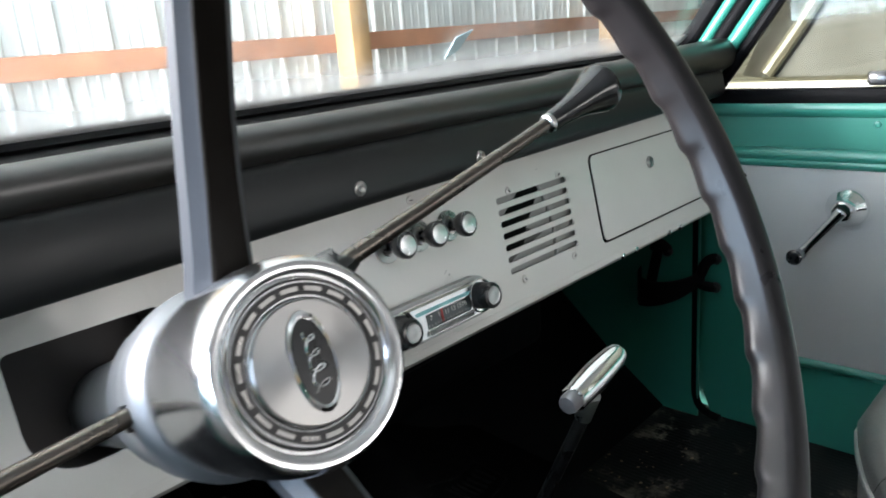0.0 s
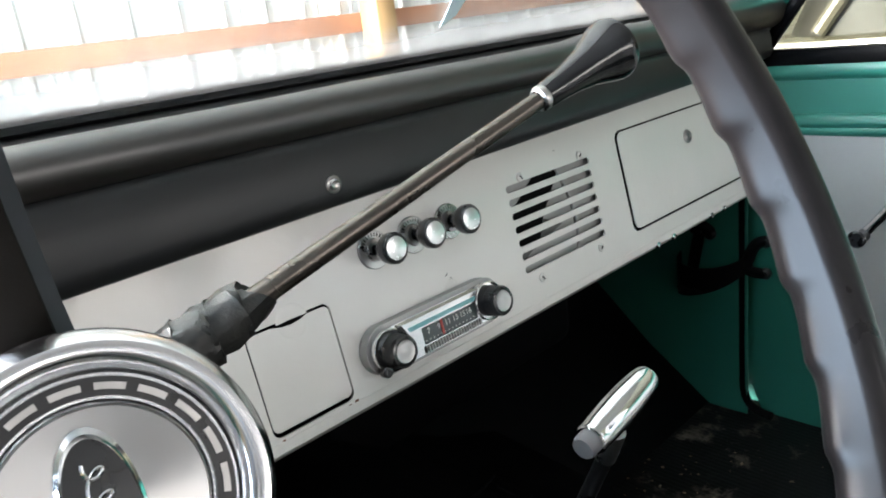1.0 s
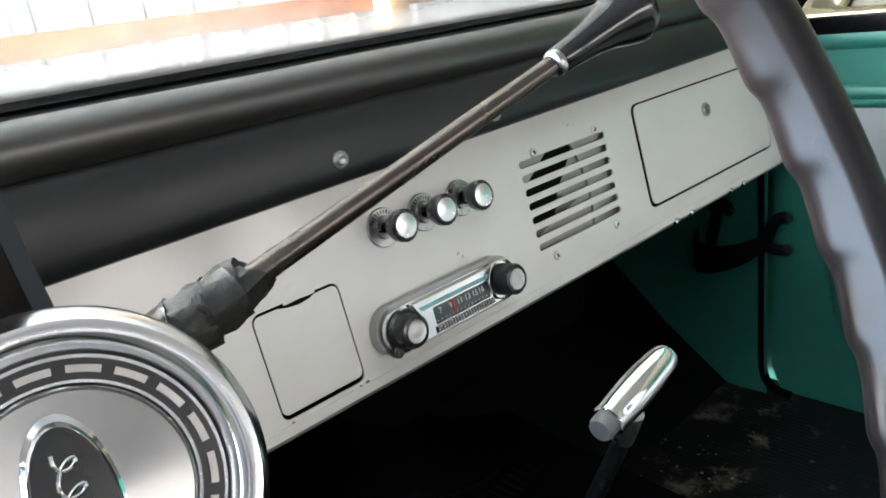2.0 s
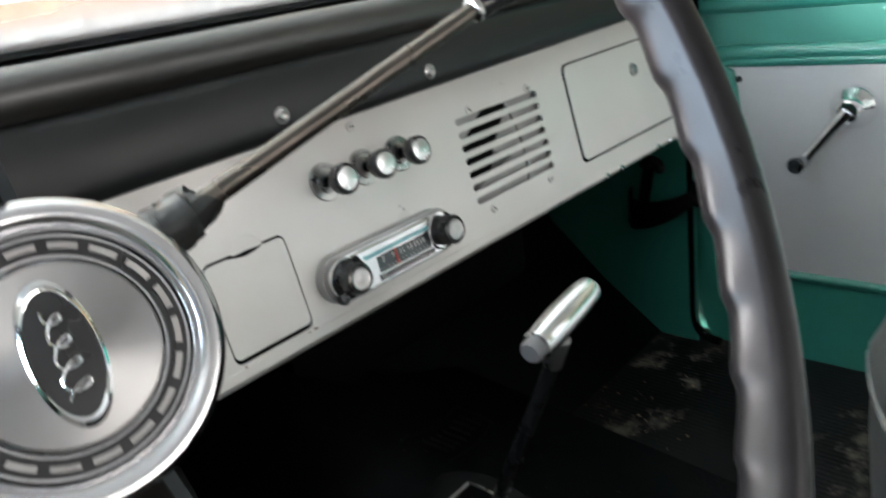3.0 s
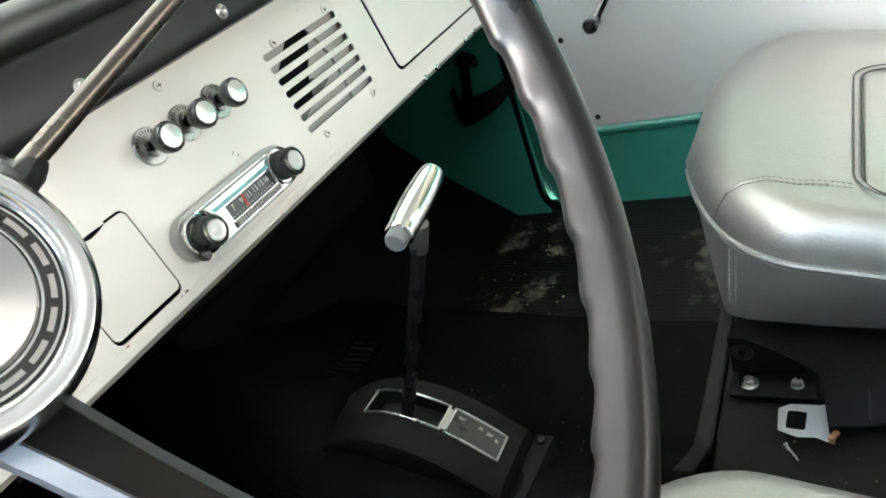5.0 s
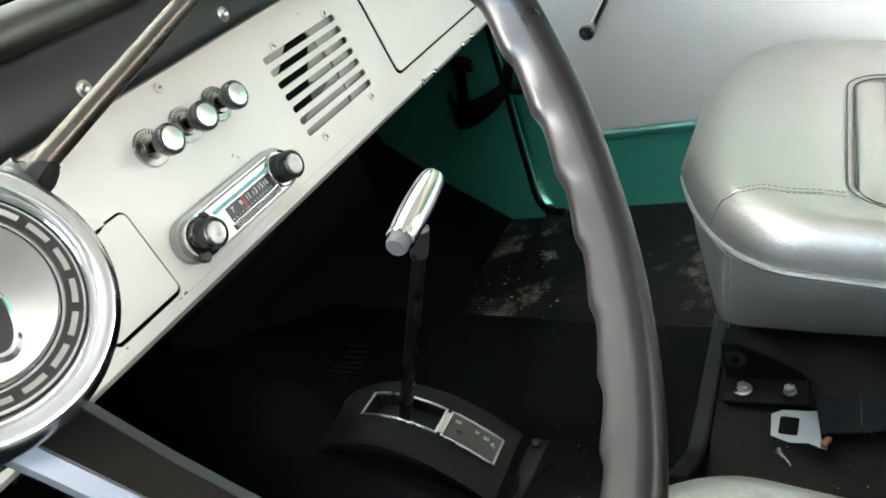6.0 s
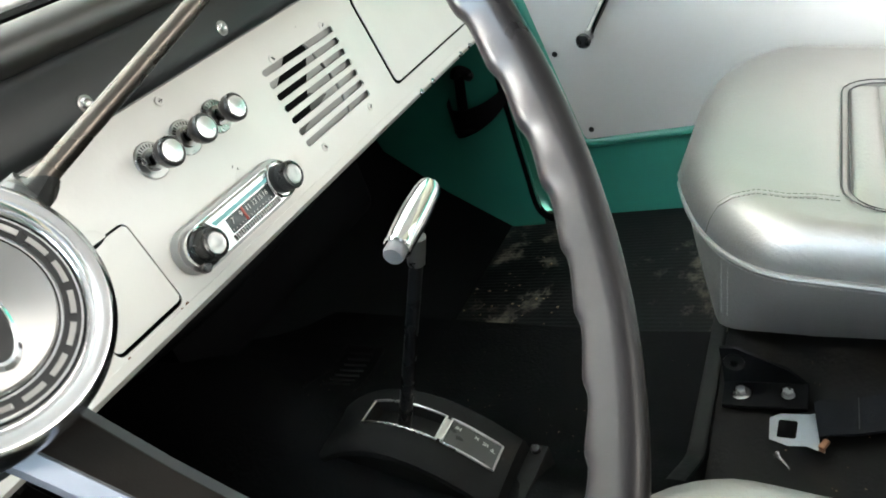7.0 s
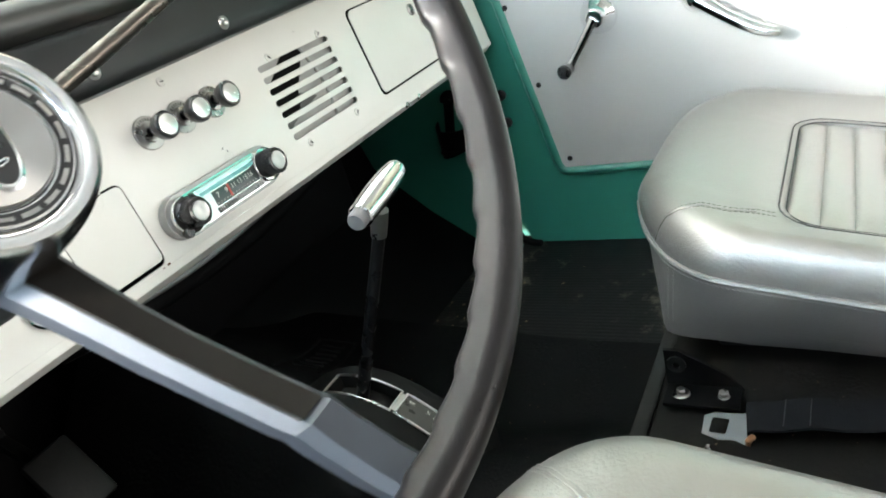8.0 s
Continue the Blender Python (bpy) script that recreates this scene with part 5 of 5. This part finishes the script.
bucket_seat(0.022, 0.500, (0.066, 0.361), "silver vinyl bucket seat cushion with pleated insert and piping", 0.0, 24, sag=0.020)
bucket_seat(-0.718, -0.240, (-0.645, -0.360), "silver vinyl driver's bucket seat cushion with stitched corner", 0.011, 9, M_THREAD, (-0.012, 0.04), (-0.012, 0.026), -0.005)

# seat bracket with two bolts
br = thing("seat_bracket", (0.0, -0.385, 0.375), "black steel seat bracket held by two zinc bolts", "bracket")
part("foot_plate", block((0.034, 0.076, 0.004), pose(-0.004, -0.388, 0.380), 0.0012), M_RUBBER, br)
bm = plate([(-0.350, 0.378), (-0.426, 0.378), (-0.41, 0.398), (-0.365, 0.425), (-0.350, 0.425)], [], basis((0.016, 0, 0), (0, 1, 0), (0, 0, 1), (1, 0, 0)), 0.004)
part("upright", bm, M_RUBBER, br)
for y, r in ((-0.367, 0.0090), (-0.409, 0.0060)):
    b0 = part("bolt", lathe([(0.0052, 0.003), (0.0052, 0.0068), (0.0042, 0.0078), (0, 0.0080)], pose(-0.004, y, 0.381), 6), M_WORN, br, "zinc hex bolt")
    part("washer", lathe([(r, 0.0), (r, 0.0022), (r * 0.9, 0.003), (0.004, 0.003)], pose(-0.004, y, 0.3805), 28), M_WORN, b0)
part("lug", lathe([(0.010, 0), (0.010, 0.005), (0.004, 0.006), (0.004, 0.002), (0, 0.002)], along((0.015, -0.362, 0.408), (-1, -0.362, 0.408)), 24), M_BLACKPAINT, br)

# seat belt lying on the deck
belt = thing("seat_belt", (-0.02, -0.45, 0.376), "black webbing seat belt with a steel tongue lying on the deck", "seat belt")
c = bezier((-0.038, -0.434, 0.386), (-0.030, -0.47, 0.390), (-0.016, -0.54, 0.388), (-0.012, -0.66, 0.382), 16)
bm = bmesh.new()
rows = []
for i, p in enumerate(c):
    rows.append([bm.verts.new(p + Vector((dx, 0.12 * dx, dz + 0.0015 * math.sin(i * 1.3)))) for dx, dz in ((-0.022, -0.001), (-0.021, 0.001), (0.0, 0.0022), (0.021, 0.001), (0.022, -0.001))])
for p, q in zip(rows, rows[1:]):
    for k in range(4):
        bm.faces.new((p[k], p[k + 1], q[k + 1], q[k]))
part("webbing", bm, M_BELT, belt, "black webbing")
for i in (4, 6):
    p = c[i]
    part("webbing_stitch", tube([p + Vector((-0.019, 0, 0.003)), p + Vector((0.0, 0, 0.004)), p + Vector((0.019, 0, 0.003))], 0.0004, 6), M_SEAM, belt)
tg = basis((-0.049, -0.416, 0.3835), (1, -0.05, 0), (0.05, 1, 0.02), (0, -0.02, 1)) @ Matrix.Scale(1.14, 4)
tong = [(-0.021, -0.023), (-0.016, -0.010), (-0.018, 0.003), (-0.013, 0.017), (0.010, 0.019), (0.016, 0.011), (0.018, -0.010), (0.024, -0.023)]
part("tongue", plate(tong, [rounded(-0.010, -0.002, 0.009, 0.012, 0.002)], tg, 0.002), M_CHROME, belt, "polished steel tongue")
part("rusty_clip", block((0.013, 0.006, 0.004), tg @ pose(0.018, -0.020, 0.002, 0, 0, 25), 0.0015), M_RUST, belt, "rusty clip")
part("rusty_clip", block((0.010, 0.005, 0.004), tg @ pose(-0.014, -0.022, 0.002, 0, 0, -25), 0.0015), M_RUST, belt, "rusty clip")

pin = thing("loose_screw", (-0.092, -0.405, 0.376), "small bright screw lying loose on the deck", "screw")
p0, p1 = Vector((-0.0755, -0.4030, 0.3785)), Vector((-0.0900, -0.4134, 0.3775))
part("screw_shank", tube([p0, p0.lerp(p1, 0.7), p1], [0.0016, 0.0015, 0.0004], 10), M_WORN, pin)
part("screw_head", lathe([(0.0015, 0.002), (0.0036, 0), (0.0034, -0.001), (0, -0.0013)], along(p0, p1), 14), M_WORN, pin)

# black strap and cup on the kick panel
hk = thing("kick_panel_bracket", (0.49, 0.05, 0.52), "black cup bracket bolted to the green kick panel", "bracket")
curve = bezier((0.506, 0.132, 0.520), (0.450, 0.130, 0.515), (0.450, 0.060, 0.518), (0.486, 0.030, 0.540), 14) + [Vector((0.498, 0.012, 0.556))]
bm = bmesh.new()
rows = []
for i, p in enumerate(curve):
    hh = 0.031 - 0.0012 * i
    rows.append([bm.verts.new(p + Vector(q)) for q in ((0, 0, -hh), (-0.004, -0.001, -hh), (-0.004, -0.001, hh), (0, 0, hh))])
for p, q in zip(rows, rows[1:]):
    for k in range(4):
        bm.faces.new((p[k], p[(k + 1) % 4], q[(k + 1) % 4], q[k]))
bm.faces.new(rows[0])
bm.faces.new(rows[-1])
part("band", bm, M_RUBBER, hk, "black curved band")
part("base_plate", lathe([(0.0, 0.0), (0.026, 0.0), (0.028, 0.003), (0.020, 0.006), (0.0, 0.007)], pose(0.474, 0.092, 0.503), 24), M_RUBBER, hk)
part("upright_tab", block((0.006, 0.018, 0.062), pose(0.494, 0.100, 0.560, 12, 0, 0), 0.002), M_RUBBER, hk)
part("tab_hook", tube(bezier((0.492, 0.100, 0.590), (0.490, 0.096, 0.604), (0.494, 0.088, 0.604), (0.504, 0.081, 0.588), 8), 0.0085, 10), M_RUBBER, hk)
part("fork_arm", tube(bezier((0.496, 0.018, 0.556), (0.494, 0.012, 0.575), (0.496, 0.006, 0.586), (0.504, -0.004, 0.584), 8), 0.0090, 10), M_RUBBER, hk)
part("fork_arm", tube(bezier((0.496, 0.022, 0.540), (0.496, 0.012, 0.536), (0.498, 0.004, 0.534), (0.504, -0.004, 0.534), 8), 0.0085, 10), M_RUBBER, hk)
for y, z in ((0.081, 0.585), (-0.004, 0.583), (-0.004, 0.534)):
    part("bolt", lathe([(0.009, 0), (0.009, 0.006), (0.006, 0.010), (0, 0.011)], along((0.506, y, z), (0, y, z)), 16), M_BLACKPAINT, hk)

# pedal and cables under the dash
ped = thing("brake_pedal", (-0.34, 0.20, 0.42), "dark rubber brake pedal under the dashboard", "pedal")
part("pedal_pad", block((0.05, 0.012, 0.075), pose(-0.345, 0.13, 0.505, -35, 0, 0), 0.004), M_SEAMBAND, ped)
part("pedal_arm", tube([(-0.345, 0.14, 0.50), (-0.345, 0.22, 0.54), (-0.345, 0.25, 0.70)], 0.008, 8), M_BLACKPAINT, ped)
heater = thing("heater_box", (-0.05, 0.2, 0.55), "black heater box with grey hose under the dashboard", "heater")
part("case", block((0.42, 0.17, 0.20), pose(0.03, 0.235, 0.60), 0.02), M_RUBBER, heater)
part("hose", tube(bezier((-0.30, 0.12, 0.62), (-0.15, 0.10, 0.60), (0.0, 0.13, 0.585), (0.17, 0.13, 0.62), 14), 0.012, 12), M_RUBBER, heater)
part("wire", tube(bezier((-0.30, 0.07, 0.65), (-0.20, 0.06, 0.62), (-0.05, 0.08, 0.63), (0.10, 0.06, 0.655), 14), 0.004, 8), M_ALU, heater)

# pale wadding hanging under the dash edge
wad = thing("insulation_wad", (-0.28, 0.06, 0.63), "pale grey torn insulation hanging under the dashboard", "insulation")
for k, (x0, x1, zz) in enumerate(((-0.335, -0.268, 0.640), (-0.262, -0.228, 0.648), (0.045, 0.075, 0.652))):
    def ragged(u, v, x0=x0, x1=x1, zz=zz, k=k):
        x = x0 + (x1 - x0) * u
        n = noise.noise(Vector((x * 60, k * 3.1, v * 2)))
        return (x + 0.004 * n, 0.045 + 0.010 * v + 0.006 * noise.noise(Vector((x * 45, v * 3, 7))), zz + 0.026 - (0.026 + 0.014 * n) * v)
    bm = sheet(ragged, 24, 8)
    bmesh.ops.solidify(bm, geom=bm.faces, thickness=0.004)
    part("wad", bm, M_WADDING, wad)

# crumpled clear tape at the end of the pad
scrap = thing("tape_scrap", (0.532, 0.012, 0.868), "crumpled scrap of clear tape stuck beside the pillar", "tape")


def crumple(u, v):
    n = noise.noise(Vector((u * 5.1, v * 4.3, 2.0)))
    return (0.524 + 0.010 * n, 0.028 - 0.026 * u + 0.006 * noise.noise(Vector((v * 6, u * 3, 5))), 0.852 + 0.026 * v + 0.010 * u + 0.008 * n)


part("tape_film", sheet(crumple, 10, 10), M_TAPESCRAP, scrap, "", True, 15)

# crumbs and dry leaf bits on the mats
bm = bmesh.new()
rnd = random.Random(11)


def flake(x, y, z, s):
    a = rnd.random() * 6.28
    vs = [bm.verts.new((x + s * rnd.uniform(0.5, 1.2) * math.cos(a + t * 1.257), y + s * rnd.uniform(0.5, 1.2) * math.sin(a + t * 1.257), z + s * rnd.uniform(0.05, 0.5))) for t in range(5)]
    top = bm.verts.new((x, y, z + s * 0.6))
    for t in range(5):
        bm.faces.new((vs[t], vs[(t + 1) % 5], top))


for k in range(70):
    x, y = rnd.uniform(-0.18, 0.10), rnd.uniform(-0.32, 0.05)
    flake(x, y, tunnel(x, y) + 0.0005, rnd.uniform(0.0004, 0.0010))
for k in range(60):
    flake(rnd.uniform(-0.20, 0.05), rnd.uniform(-0.62, -0.36), 0.3765, rnd.uniform(0.0004, 0.0012))
for k in range(40):
    flake(rnd.gauss(0.30, 0.07), min(0.085, rnd.gauss(0.02, 0.06)), FLOOR + 0.0015, rnd.uniform(0.001, 0.004))
tagged(part("floor_crumbs", bm, M_LEAF, None, "", False), "scattered pale crumbs and dry leaf bits on the mats", "debris", "", "stuff")
